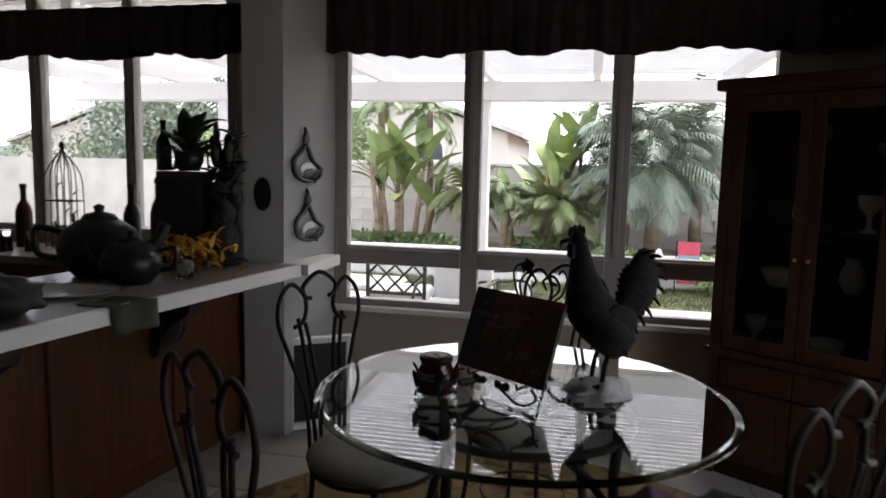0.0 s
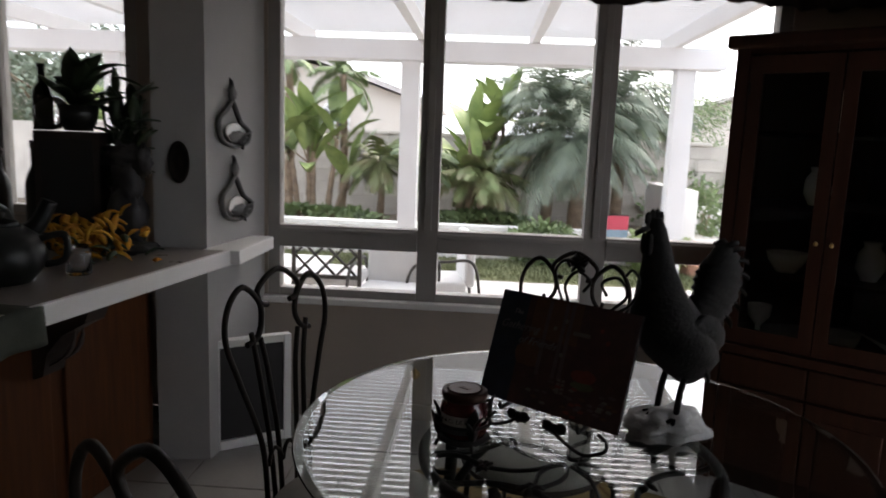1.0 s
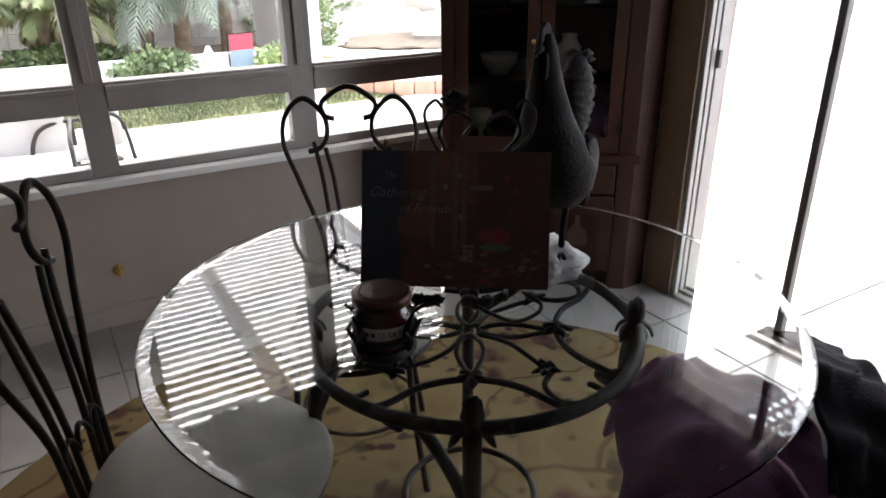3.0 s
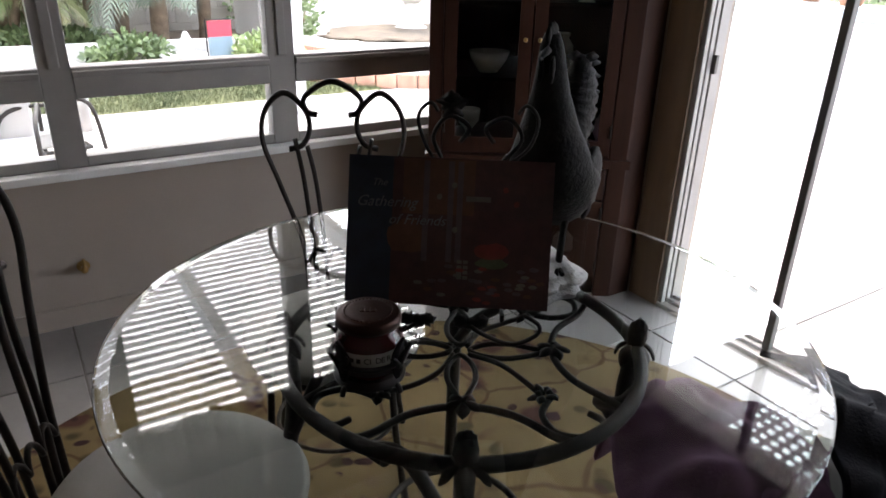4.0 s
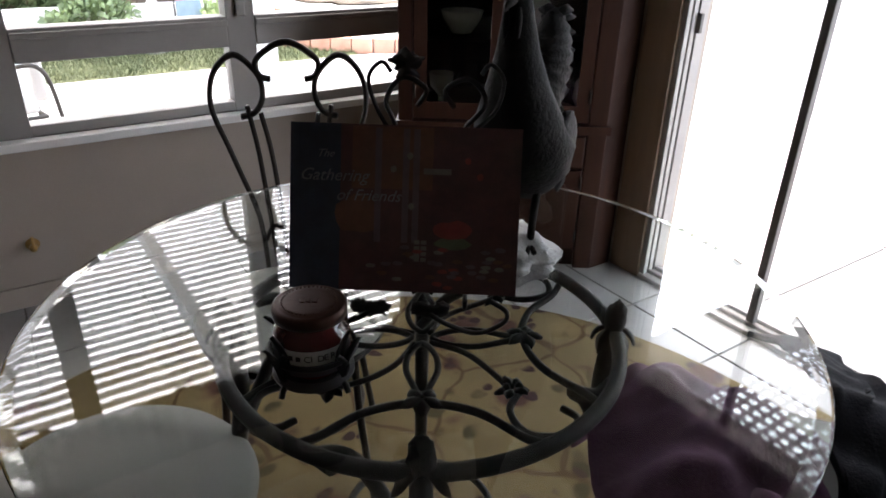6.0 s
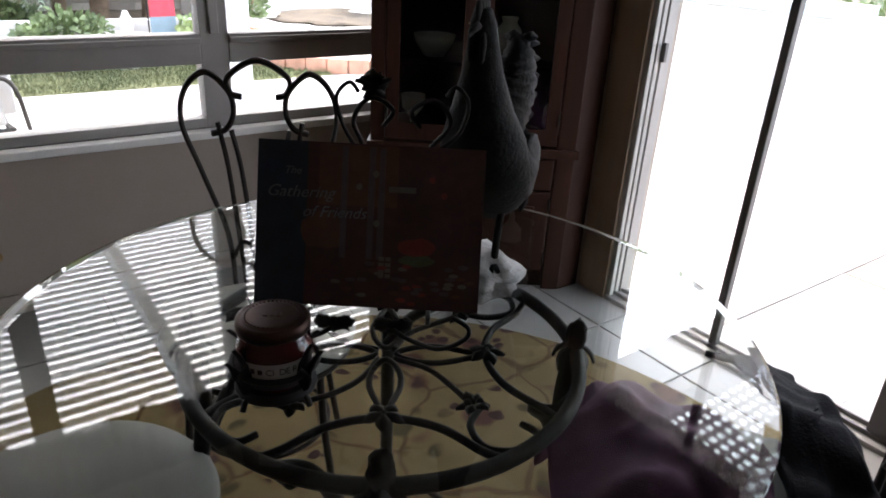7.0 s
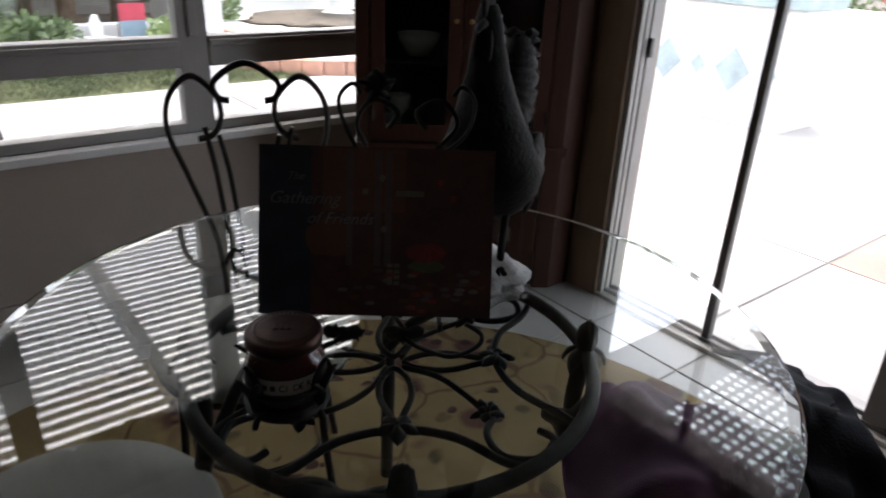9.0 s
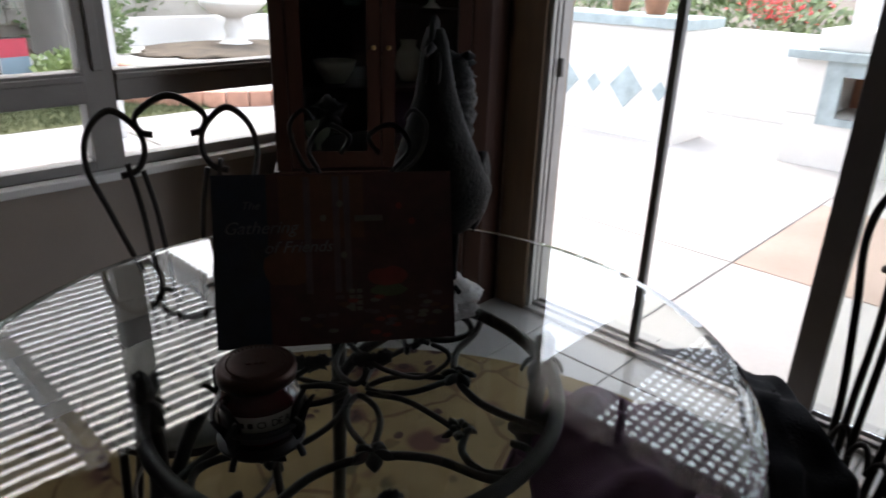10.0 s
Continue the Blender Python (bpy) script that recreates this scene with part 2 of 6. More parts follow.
# windows: frame bars and panes
def window(name, xs, z_rows, label, mull=0.10, edge=0.06):
    w = thing(name, (0, 0, 0), 0, label, "window", kind="structure")
    x0, x1 = xs[0][0] - edge, xs[-1][1] + edge
    za, zb = z_rows[0][0] - 0.04, z_rows[-1][1] + edge
    y0, y1 = WY + 0.005, WY + 0.085
    part("jamb", soft_box(x0, xs[0][0], y0, y1, za, zb), M["alu"], w)
    part("jamb", soft_box(xs[-1][1], x1, y0, y1, za, zb), M["alu"], w)
    for a, b in zip(xs, xs[1:]):
        part("mullion", soft_box(a[1], b[0], y0, y1, za, zb), M["alu"], w)
        part("mullion_bead", soft_box((a[1] + b[0]) / 2 - 0.018, (a[1] + b[0]) / 2 + 0.018, y0 - 0.014, y0 - 0.001, z_rows[-1][0], zb), M["alu"], w)
    for a in xs:
        part("bottom_rail", soft_box(a[0], a[1], y0, y1, za, z_rows[0][0]), M["alu"], w)
        for r0, r1 in zip(z_rows, z_rows[1:]):
            part("transom", soft_box(a[0], a[1], y0 - 0.006, y1, r0[1], r1[0], 0.005), M["alu"], w)
            part("transom_bead", soft_box(a[0], a[1], y0 - 0.02, y0 - 0.008, r1[0] - 0.035, r1[0] - 0.012), M["alu"], w)
        part("top_rail", soft_box(a[0], a[1], y0, y1, z_rows[-1][1], zb), M["alu"], w)
        for r in z_rows:
            p = part("pane", boxes([(a[0] - 0.01, a[1] + 0.01, WY + 0.045, WY + 0.050, r[0] - 0.01, r[1] + 0.01)]), M["tinted_pane"], w)
            p.visible_shadow = False
    return w


window("window_1", [(-1.214, -0.515), (-0.413, 0.308), (0.418, 1.14)], [(0.675, 0.888), (1.0, 2.40)], "wide grey aluminium nook window with low awning panes")
window("window_2", [(-3.89, -3.42), (-3.33, -2.715), (-2.645, -1.995)], [(1.04, 2.66)], "grey aluminium kitchen window above the sink")
structure("window_sill", soft_box(-1.29, 1.22, WY - 0.055, WY + 0.004, 0.605, 0.637, 0.006), M["white_paint"], "white painted window sill board", "sill")

# sliding door
door = thing("door_1", (DX, 0, 0), 0, "wide sliding patio door with dark aluminium stiles, partly open", "door", kind="structure")
part("head_rail", soft_box(0.0, 0.12, -0.65, 1.61, 2.03, 2.08), M["alu"], door)
part("threshold", soft_box(-0.01, 0.13, -0.65, 1.61, -0.02, 0.018), M["alu"], door)
part("track", soft_box(0.025, 0.035, -0.65, 1.61, 0.018, 0.034, 0.002), M["dark_alu"], door)
part("track", soft_box(0.075, 0.085, -0.65, 1.61, 0.018, 0.034, 0.002), M["dark_alu"], door)
for x0, x1, y0 in ((0.0, 0.022, 1.588), (0.034, 0.056, 1.590), (0.07, 0.12, 1.592)):
    part("side_jamb", soft_box(x0, x1, y0, 1.61, 0.018, 2.03, 0.003), M["alu"], door)
part("latch", soft_box(0.058, 0.074, 1.572, 1.592, 1.00, 1.07, 0.003), M["dark_alu"], door)
part("stile", soft_box(0.03, 0.06, 1.092, 1.122, 0.03, 2.03), M["dark_alu"], door)
part("stile", soft_box(0.03, 0.075, 0.445, 0.535, 0.03, 2.03), M["dark_alu"], door)
part("stile", soft_box(0.03, 0.075, -0.65, -0.59, 0.03, 2.03), M["dark_alu"], door)
for y0, y1 in ((-0.59, 0.445),):
    p = part("pane", boxes([(0.05, 0.055, y0, y1, 0.05, 2.02)]), M["pane"], door)
    p.visible_shadow = False

M["casing"] = material("tan_painted_casing", (0.22, 0.15, 0.10), 0.6, var=0.12, scale=4, fine=60, stretch=(6, 6, 1), bump=0.08)
structure("trim", soft_box(DX - 0.014, DX - 0.001, 1.612, 1.765, 0.0, 2.12, 0.003), M["casing"], "tan wooden casing beside the sliding door", "trim")

# peninsula
pen = thing("kitchen_peninsula", (-1.60, 0.6, 0), 0, "oak panelled kitchen peninsula with a pale tiled bar top", "kitchen counter")
part("panel", soft_box(-0.55, -0.02, -1.6, 1.45, 0.0, 0.86, 0.004), M["wood"], pen)
for y0, y1 in ((-1.55, -0.75), (-0.65, 0.15), (0.25, 0.85), (0.92, 1.40)):
    part("raised_panel", soft_box(-0.022, -0.004, y0, y1, 0.10, 0.80, 0.008), M["wood"], pen)
part("worktop", soft_box(-0.45, 0.338, -1.6, 1.45, 0.905, 0.955, 0.008), M["counter"], pen, "pale tiled worktop")
part("edge_strip", soft_box(0.338, 0.362, -1.6, 1.455, 0.893, 0.957, 0.006), M["white_paint"], pen, "white painted edge strip")
PIVOT = Matrix.Translation((-1.24, 2.06, 0)) @ Matrix.Rotation(radians(-8), 4, 'Z') @ Matrix.Translation((1.24, -2.06, 0))
pen.matrix_basis = PIVOT @ pen.matrix_basis
single("bar_ledge", soft_box(-1.36, -1.20, 2.05, 2.52, 0.897, 0.957, 0.006), M["white_paint"], "white ledge running from bar top to window", "ledge")

# valances
def valance(name, x0, x1, y, z0, z1, label):
    bm = bmesh.new()
    n = int((x1 - x0) / 0.012)
    rows = 10
    grid = []
    for i in range(n + 1):
        x = x0 + (x1 - x0) * i / n
        fold = 0.018 * math.sin(x * 38 + 2 * math.sin(x * 5.1)) + 0.008 * math.sin(x * 97)
        drop = 0.018 * math.sin(x * 9.5 + 1.3 * math.sin(x * 3.3)) + 0.006 * math.sin(x * 41)
        col = []
        for j in range(rows + 1):
            f = j / rows
            z = z1 + (z0 + drop - z1) * f
            col.append(bm.verts.new((x, y + fold * (0.35 + 0.65 * f), z)))
        grid.append(col)
    for i in range(n):
        for j in range(rows):
            f = bm.faces.new((grid[i][j], grid[i + 1][j], grid[i + 1][j + 1], grid[i][j + 1]))
            f.smooth = True
    v = thing(name, (0, 0, 0), 0, label, "valance")
    ob = part("gathered_cloth", bm, M["curtain"], v)
    ob.modifiers.new("thick", 'SOLIDIFY').thickness = 0.006
    rod = bmesh.new()
    sweep(rod, [(x0 + 0.01, y + 0.03, z1 - 0.05), (x1 - 0.01, y + 0.03, z1 - 0.05)], 0.012, 10)
    part("rod", rod, M["dark_alu"], v)
    for x in (x0 + 0.05, x1 - 0.05):
        part("bracket", soft_box(x - 0.012, x + 0.012, y + 0.02, WY - 0.001, z1 - 0.065, z1 - 0.035, 0.003), M["dark_alu"], v)
    return v


valance("window_valance", -1.34, 1.58, WY - 0.10, 2.10, 2.44, "dark gathered cloth valance over the nook window")
valance("window_valance", KX + 0.3, -1.66, WY - 0.10, 2.105, 2.405, "dark gathered cloth valance over the kitchen window")

# ---------------------------------------------------------------- outdoors
ground = structure("ground", boxes([(-400, 400, -120, 600, -0.5, -0.10)]), M["soil"], "bare garden soil reaching to the horizon", "ground")
structure("pavement", boxes([(-12, 9.0, -6, 6.72, -0.2, -0.05)]), M["concrete"], "pale patio concrete slab", "pavement")
structure("lawn", boxes([(-9, 2.9, 6.72, 8.1, -0.2, -0.045)]), M["grass"], "clipped green lawn strip", "lawn")

# pergola
perg = thing("pergola", (0, 0, 0), 0, "white painted timber pergola with slatted roof over the patio", "pergola")
for x in (-3.9, -0.95, 1.65):
    part("post", soft_box(x - 0.09, x + 0.09, 6.0, 6.18, -0.05, 2.2, 0.008), M["pergola"], perg)
part("beam", soft_box(-6, 2.0, 5.96, 6.04, 2.195, 2.39, 0.008), M["pergola"], perg)
part("beam", soft_box(-6, 2.0, 6.14, 6.22, 2.195, 2.39, 0.008), M["pergola"], perg)
for x in (-5.7, -4.48, -3.26, -2.05, -0.85, 0.23, 1.55):
    part("rafter", soft_box(x - 0.04, x + 0.04, 2.83, 6.6, 2.392, 2.53, 0.006), M["pergola"], perg)
slat = mesh_of("slat", boxes([(-6.0, 1.75, -0.0256, 0.0256, 0, 0.012)]), M["pergola"])
for y in np.arange(2.86, 6.6, 0.095):
    s = new("slat", slat)
    s.parent = perg
    s.location = (0, y, 2.532)

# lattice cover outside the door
# dark colour keeps the soffit's underside unlit where the tabletop mirrors it
M["soffit"] = material("dark_unlit_soffit", (0.045, 0.034, 0.026), 0.7, var=0.3, scale=4, fine=60, stretch=(1, 8, 1))
lat = thing("lattice_cover", (0, 0, 0), 0, "white lattice patio cover outside the sliding door", "pergola")
part("beam", soft_box(1.79, 7.0, 1.657, 2.08, 2.42, 2.58, 0.008), M["pergola"], lat)
# out-of-view board added to keep bright sky out of the table's reflection
part("ledger", soft_box(1.79, 2.2, -2.0, 1.655, 2.46, 2.54, 0.006), M["soffit"], lat, "added soffit board, coloured dark so its reflection stays dim")
PITCH, BAR = 0.068, 0.026
bm = bmesh.new()
for x in np.arange(2.2, 7.0, PITCH):
    box(bm, x, x + BAR, -2.0, 1.655, 2.505, 2.513)
for y in np.arange(-2.0, 1.66, PITCH):
    box(bm, 2.2, 7.0, y, y + BAR, 2.514, 2.522)
part("lattice", bm, M["pergola"], lat)
part("post", soft_box(6.8, 6.98, 1.76, 1.94, -0.05, 2.42, 0.008), M["pergola"], lat)

# ---------------------------------------------------------------- table
M["glass"] = glass_material("table_glass", (0.93, 0.98, 0.96), 0.0, 1.42)
table = thing("dining_table", (TX, TY, 0), -32, "round glass-topped table on a scrolled wrought-iron base", "table")
bm = bmesh.new()
lathe(bm, [(0, -0.010), (TR - 0.004, -0.010), (TR - 0.001, -0.009), (TR, -0.007), (TR, -0.005), (TR - 0.001, -0.004), (TR - 0.024, 0.0), (0, 0)], 256)
for f in bm.faces:
    f.smooth = False
gt = part("tabletop", bm, M["glass"], table, "clear bevelled glass top")
gt.location = (0, 0, TZ)
gt.visible_shadow = False
RR = 0.34


def leaf(bm, base, tip, width, curl=0.3, thick=0.003, n=5):
    """A pointed leaf from base to tip with a raised middle."""
    base, tip = Vector(base), Vector(tip)
    d = tip - base
    side = d.cross(Vector((0, 0, 1)))
    if side.length < 1e-6:
        side = Vector((1, 0, 0))
    side.normalize()
    up = side.cross(d).normalized()
    L, C, R, U = [], [], [], []
    for i in range(n + 1):
        f = i / n
        w = width * math.sin(math.pi * min(1, 0.12 + f * 0.88)) ** 0.8
        c = base + d * f + up * (curl * d.length * math.sin(math.pi * f) * 0.5)
        L.append(bm.verts.new(c - side * w / 2 - up * w * 0.15))
        R.append(bm.verts.new(c + side * w / 2 - up * w * 0.15))
        C.append(bm.verts.new(c + up * thick))
        U.append(bm.verts.new(c - up * (thick + w * 0.1)))
    for i in range(n):
        for a, b in ((L, C), (C, R), (R, U), (U, L)):
            f = bm.faces.new((a[i], b[i], b[i + 1], a[i + 1]))
            f.smooth = True
    return bm


bm = bmesh.new()
sweep(bm, [(RR * math.cos(a), RR * math.sin(a), 0.715) for a in np.linspace(0, 2 * math.pi, 73)[:-1]], 0.0128, 10, closed=True)
part("ring", bm, M["iron"], table)
bm = bmesh.new()
sweep(bm, [(0.15 * math.cos(a), 0.15 * math.sin(a), 0.27) for a in np.linspace(0, 2 * math.pi, 49)[:-1]], 0.008, 8, closed=True)
part("lower_ring", bm, M["iron"], table)
for k in range(4):
    a = math.pi / 2 * k
    ca, sa = math.cos(a), math.sin(a)
    rot = Matrix.Rotation(a, 3, 'Z')
    bm = bmesh.new()
    P = smooth_path([(RR, 0, 0.72), (RR - 0.01, 0, 0.60), (RR + 0.01, 0, 0.45), (RR + 0.06, 0, 0.25), (RR + 0.12, 0, 0.06), (RR + 0.135, 0, 0.012)], 6)
    sweep(bm, [rot @ p for p in P], 0.0165, 8)
    part("leg", bm, M["iron"], table)
    bm = bmesh.new()
    blob(bm, rot @ Vector((RR, 0, 0.742)), (0.019, 0.019, 0.034), seed=k, rough=0.3, freq=4)
    for q in range(5):
        b = q * 2 * math.pi / 5
        leaf(bm, rot @ Vector((RR + 0.012 * math.cos(b), 0.012 * math.sin(b), 0.725)), rot @ Vector((RR + 0.04 * math.cos(b), 0.04 * math.sin(b), 0.685)), 0.03)
    part("leaf_finial", bm, M["iron"], table)
    # thick C-shaped scroll from the leg up under the ring
    bm = bmesh.new()
    P = smooth_path([(RR - 0.005, 0.01, 0.50), (RR - 0.05, -0.045, 0.60), (RR - 0.085, -0.10, 0.66), (RR - 0.06, -0.145, 0.69), (RR - 0.025, -0.12, 0.70)], 6)
    sweep(bm, [rot @ p for p in P], 0.0125, 8)
    part("scroll", bm, M["iron"], table)
    # arch that springs from the ring on both sides of the finial
    bm = bmesh.new()
    P = smooth_path([(0.278, -0.19, 0.705), (0.255, -0.15, 0.70), (0.20, -0.085, 0.70), (0.178, 0.0, 0.70), (0.20, 0.085, 0.70), (0.255, 0.15, 0.70), (0.278, 0.19, 0.705)], 6)
    sweep(bm, [rot @ p for p in P], 0.0068, 8)
    part("arch", bm, M["iron"], table)
    # narrow loop from the middle out to the arch
    bm = bmesh.new()
    P = smooth_path([(0.018, 0.0, 0.70), (0.05, 0.022, 0.70), (0.095, 0.026, 0.70), (0.14, 0.012, 0.70), (0.168, 0.0, 0.70), (0.14, -0.012, 0.70), (0.095, -0.026, 0.70), (0.05, -0.022, 0.70)], 6, closed=True)
    sweep(bm, [rot @ p for p in P], 0.0055, 8, closed=True)
    part("petal_loop", bm, M["iron"], table)
    bm = bmesh.new()
    for q in range(5):
        b = q * 2 * math.pi / 5
        leaf(bm, rot @ Vector((0.18 + 0.006 * math.cos(b), 0.006 * math.sin(b), 0.712)), rot @ Vector((0.18 + 0.034 * math.cos(b), 0.034 * math.sin(b), 0.700)), 0.026)
    part("leaf_boss", bm, M["iron"], table)
    # tendrils and a leaf cluster between two finials
    rot = Matrix.Rotation(a + math.pi / 4, 3, 'Z')
    bm = bmesh.new()
    sweep(bm, [rot @ p for p in smooth_path([(0.02, 0.0, 0.70), (0.08, 0.022, 0.698), (0.14, 0.018, 0.695), (0.20, 0.0, 0.698)], 6)], 0.0052, 8)
    part("tendril", bm, M["iron"], table)
    bm = bmesh.new()
    sweep(bm, [rot @ p for p in smooth_path([(0.215, 0.0, 0.698), (0.235, -0.045, 0.70), (0.285, -0.065, 0.70), (0.325, -0.03, 0.702), (0.318, 0.015, 0.70), (0.285, 0.02, 0.698)], 6)], 0.0062, 8)
    part("tendril", bm, M["iron"], table)
    bm = bmesh.new()
    for q in range(6):
        b = q * 2 * math.pi / 6 + 0.3 * k
        leaf(bm, rot @ Vector((0.205 + 0.006 * math.cos(b), 0.006 * math.sin(b), 0.704)), rot @ Vector((0.205 + (0.024 + 0.008 * (q % 2)) * math.cos(b), 0.028 * math.sin(b), 0.692 + 0.010 * (q % 3))), 0.020)
    for q in range(5):
        b = q * 1.26
        blob(bm, rot @ Vector((0.205 + 0.011 * math.cos(b), 0.011 * math.sin(b), 0.700 + 0.004 * (q % 2))), (0.007, 0.007, 0.007), q, 0.1, 2, 8, 6)
    part("leaf_cluster", bm, M["iron"], table)


# ---------------------------------------------------------------- chairs
def chair(at, turn, label, narrow=0.82):
    """Parlour chair; its front looks along +y, the back stands at y = 0."""
    c = thing("dining_chair", at, turn, label, "chair", "chairs round the table")
    H = 1.05
    for s in (-1, 1):
        bm = bmesh.new()
        P = smooth_path([(s * 0.105, 0.0, 0.44), (s * 0.12, -0.01, 0.62), (s * 0.19, -0.03, 0.80), (s * 0.238, -0.04, 0.92), (s * 0.222, -0.045, 1.005), (s * 0.158, -0.05, H), (s * 0.092, -0.045, 1.005), (s * 0.08, -0.045, 0.95), (s * 0.105, -0.04, 0.908), (s * 0.15, -0.04, 0.895)], 6)
        sweep(bm, P, 0.0085, 8)
        part("back_hoop", bm, M["bronze_iron"], c)
        for k, x in enumerate((0.045, 0.085)):
            bm = bmesh.new()
            sweep(bm, smooth_path([(s * x * 0.8, 0, 0.44), (s * x, -0.01, 0.62), (s * (x + 0.02), -0.03, 0.80), (s * (x + 0.045), -0.04, 0.905 + 0.02 * k)], 6), 0.008, 8)
            part("back_bar", bm, M["bronze_iron"], c)
    bm = bmesh.new()
    sweep(bm, smooth_path([(-0.052, -0.045, 0.99), (-0.085, -0.045, 1.0), (-0.09, -0.048, 1.04), (0, -0.05, 1.082), (0.09, -0.048, 1.04), (0.085, -0.045, 1.0), (0.052, -0.045, 0.99)], 6), 0.0085, 8)
    part("back_arch", bm, M["bronze_iron"], c)
    for x in (-0.068, 0, 0.068):
        bm = bmesh.new()
        w = 0.034
        sweep(bm, smooth_path([(x - w, 0.0, 0.555), (x - w * 0.6, -0.004, 0.585), (x, -0.006, 0.597), (x + w * 0.6, -0.004, 0.585), (x + w, 0.0, 0.555)], 4), 0.006, 8)
        part("low_arch", bm, M["bronze_iron"], c)
    bm = bmesh.new()
    sweep(bm, [(0.22 * math.cos(a), 0.24 + 0.22 * math.sin(a), 0.435) for a in np.linspace(0, 2 * math.pi, 41)[:-1]], 0.009, 8, closed=True)
    part("seat_ring", bm, M["bronze_iron"], c)
    bm = bmesh.new()
    lathe(bm, [(0, 0.44), (0.20, 0.44), (0.232, 0.452), (0.238, 0.47), (0.225, 0.487), (0.15, 0.497), (0, 0.50)], 48, (0, 0.24, 0))
    part("seat_cushion", bm, M["cushion"], c, "round cream cloth seat cushion")
    for sx, sy in ((-1, -1), (1, -1), (-1, 1), (1, 1)):
        bm = bmesh.new()
        P = smooth_path([(sx * 0.15, 0.24 + sy * 0.15, 0.435), (sx * 0.16, 0.24 + sy * 0.16, 0.25), (sx * 0.19, 0.24 + sy * 0.19, 0.0)], 6)
        sweep(bm, P, 0.0095, 8)
        part("leg", bm, M["bronze_iron"], c)
    bm = bmesh.new()
    sweep(bm, [(0.165 * math.cos(a), 0.24 + 0.165 * math.sin(a), 0.20) for a in np.linspace(0, 2 * math.pi, 33)[:-1]], 0.006, 8, closed=True)
    part("stretcher_ring", bm, M["bronze_iron"], c)
    for ob in c.children:
        if ob.name.startswith(("back_", "low_")):
            ob.scale = (narrow, 1, 1)
    return c


chair((0.112, 1.575, 0), 153, "bronze wrought-iron parlour chair with cream cushion below the window")
chair((-0.70, 1.06, 0), -116, "bronze wrought-iron parlour chair facing away from the peninsula")
chair((-0.525, 0.02, 0), -32, "bronze wrought-iron parlour chair pulled back from the table")
chair((0.685, 0.165, 0), 46, "bronze wrought-iron parlour chair with a jacket over it")


# round rug under the table
def rug_material():
    m = bpy.data.materials.new("floral_rug")
    m.use_nodes = True
    nt = m.node_tree
    N, L = nt.nodes, nt.links
    b = N["Principled BSDF"]
    b.inputs["Roughness"].default_value = 0.95
    b.inputs["Specular IOR Level"].default_value = 0.1
    tc = N.new("ShaderNodeTexCoord")
    warp = N.new("ShaderNodeTexNoise")
    warp.inputs["Scale"].default_value = 5
    L.new(tc.outputs["Object"], warp.inputs[0])
    mixv = N.new("ShaderNodeVectorMath")
    mixv.operation = 'MULTIPLY_ADD'
    mixv.inputs[1].default_value = (0.12, 0.12, 0)
    L.new(warp.outputs["Color"], mixv.inputs[0])
    L.new(tc.outputs["Object"], mixv.inputs[2])

    def layer(kind, scale, lo, hi, feature=None):
        t = N.new("ShaderNodeTexVoronoi")
        t.feature = feature or 'F1'
        t.inputs["Scale"].default_value = scale
        L.new(mixv.outputs[0], t.inputs["Vector"])
        r = N.new("ShaderNodeMapRange")
        r.interpolation_type = 'SMOOTHSTEP'
        r.inputs[1].default_value, r.inputs[2].default_value = lo, hi
        r.inputs[3].default_value, r.inputs[4].default_value = 1, 0
        L.new(t.outputs["Distance"], r.inputs[0])
        return r.outputs[0]

    def over(base, colour, fac):
        x = N.new("ShaderNodeMix")
        x.data_type = 'RGBA'
        if isinstance(base, tuple):
            x.inputs[6].default_value = (*base, 1)
        else:
            L.new(base, x.inputs[6])
        x.inputs[7].default_value = (*colour, 1)
        L.new(fac, x.inputs[0])
        return x.outputs[2]

    def cluster(scale, lo, hi, seed):
        """Patches where flowers gather."""
        o = N.new("ShaderNodeVectorMath")
        o.operation = 'ADD'
        o.inputs[1].default_value = (seed, seed * 0.7, 0)
        L.new(tc.outputs["Object"], o.inputs[0])
        t = N.new("ShaderNodeTexNoise")
        t.inputs["Scale"].default_value = scale
        t.inputs["Detail"].default_value = 2
        L.new(o.outputs[0], t.inputs[0])
        r = N.new("ShaderNodeMapRange")
        r.inputs[1].default_value, r.inputs[2].default_value = lo, hi
        L.new(t.outputs["Fac"], r.inputs[0])
        return r.outputs[0]

    def both(a, b):
        mu = N.new("ShaderNodeMath")
        mu.operation = 'MULTIPLY'
        L.new(a, mu.inputs[0])
        L.new(b, mu.inputs[1])
        return mu.outputs[0]

    c = over((0.215, 0.160, 0.080), (0.125, 0.090, 0.044), warp.outputs["Fac"])
    c = over(c, (0.10, 0.062, 0.032), layer("v", 2.6, 0.008, 0.026, 'DISTANCE_TO_EDGE'))
    c = over(c, (0.065, 0.052, 0.026), both(layer("l", 9.0, 0.20, 0.34), cluster(4.0, 0.46, 0.54, 3.0)))
    c = over(c, (0.085, 0.042, 0.032), both(layer("f", 6.0, 0.26, 0.42), cluster(3.2, 0.50, 0.55, 7.0)))
    c = over(c, (0.042, 0.021, 0.022), both(layer("g", 13.0, 0.22, 0.33), cluster(3.2, 0.52, 0.57, 7.0)))
    c = over(c, (0.06, 0.032, 0.026), layer("d", 5.0, 0.07, 0.12))
    fine = N.new("ShaderNodeTexNoise")
    fine.inputs["Scale"].default_value = 350
    L.new(tc.outputs["Object"], fine.inputs[0])
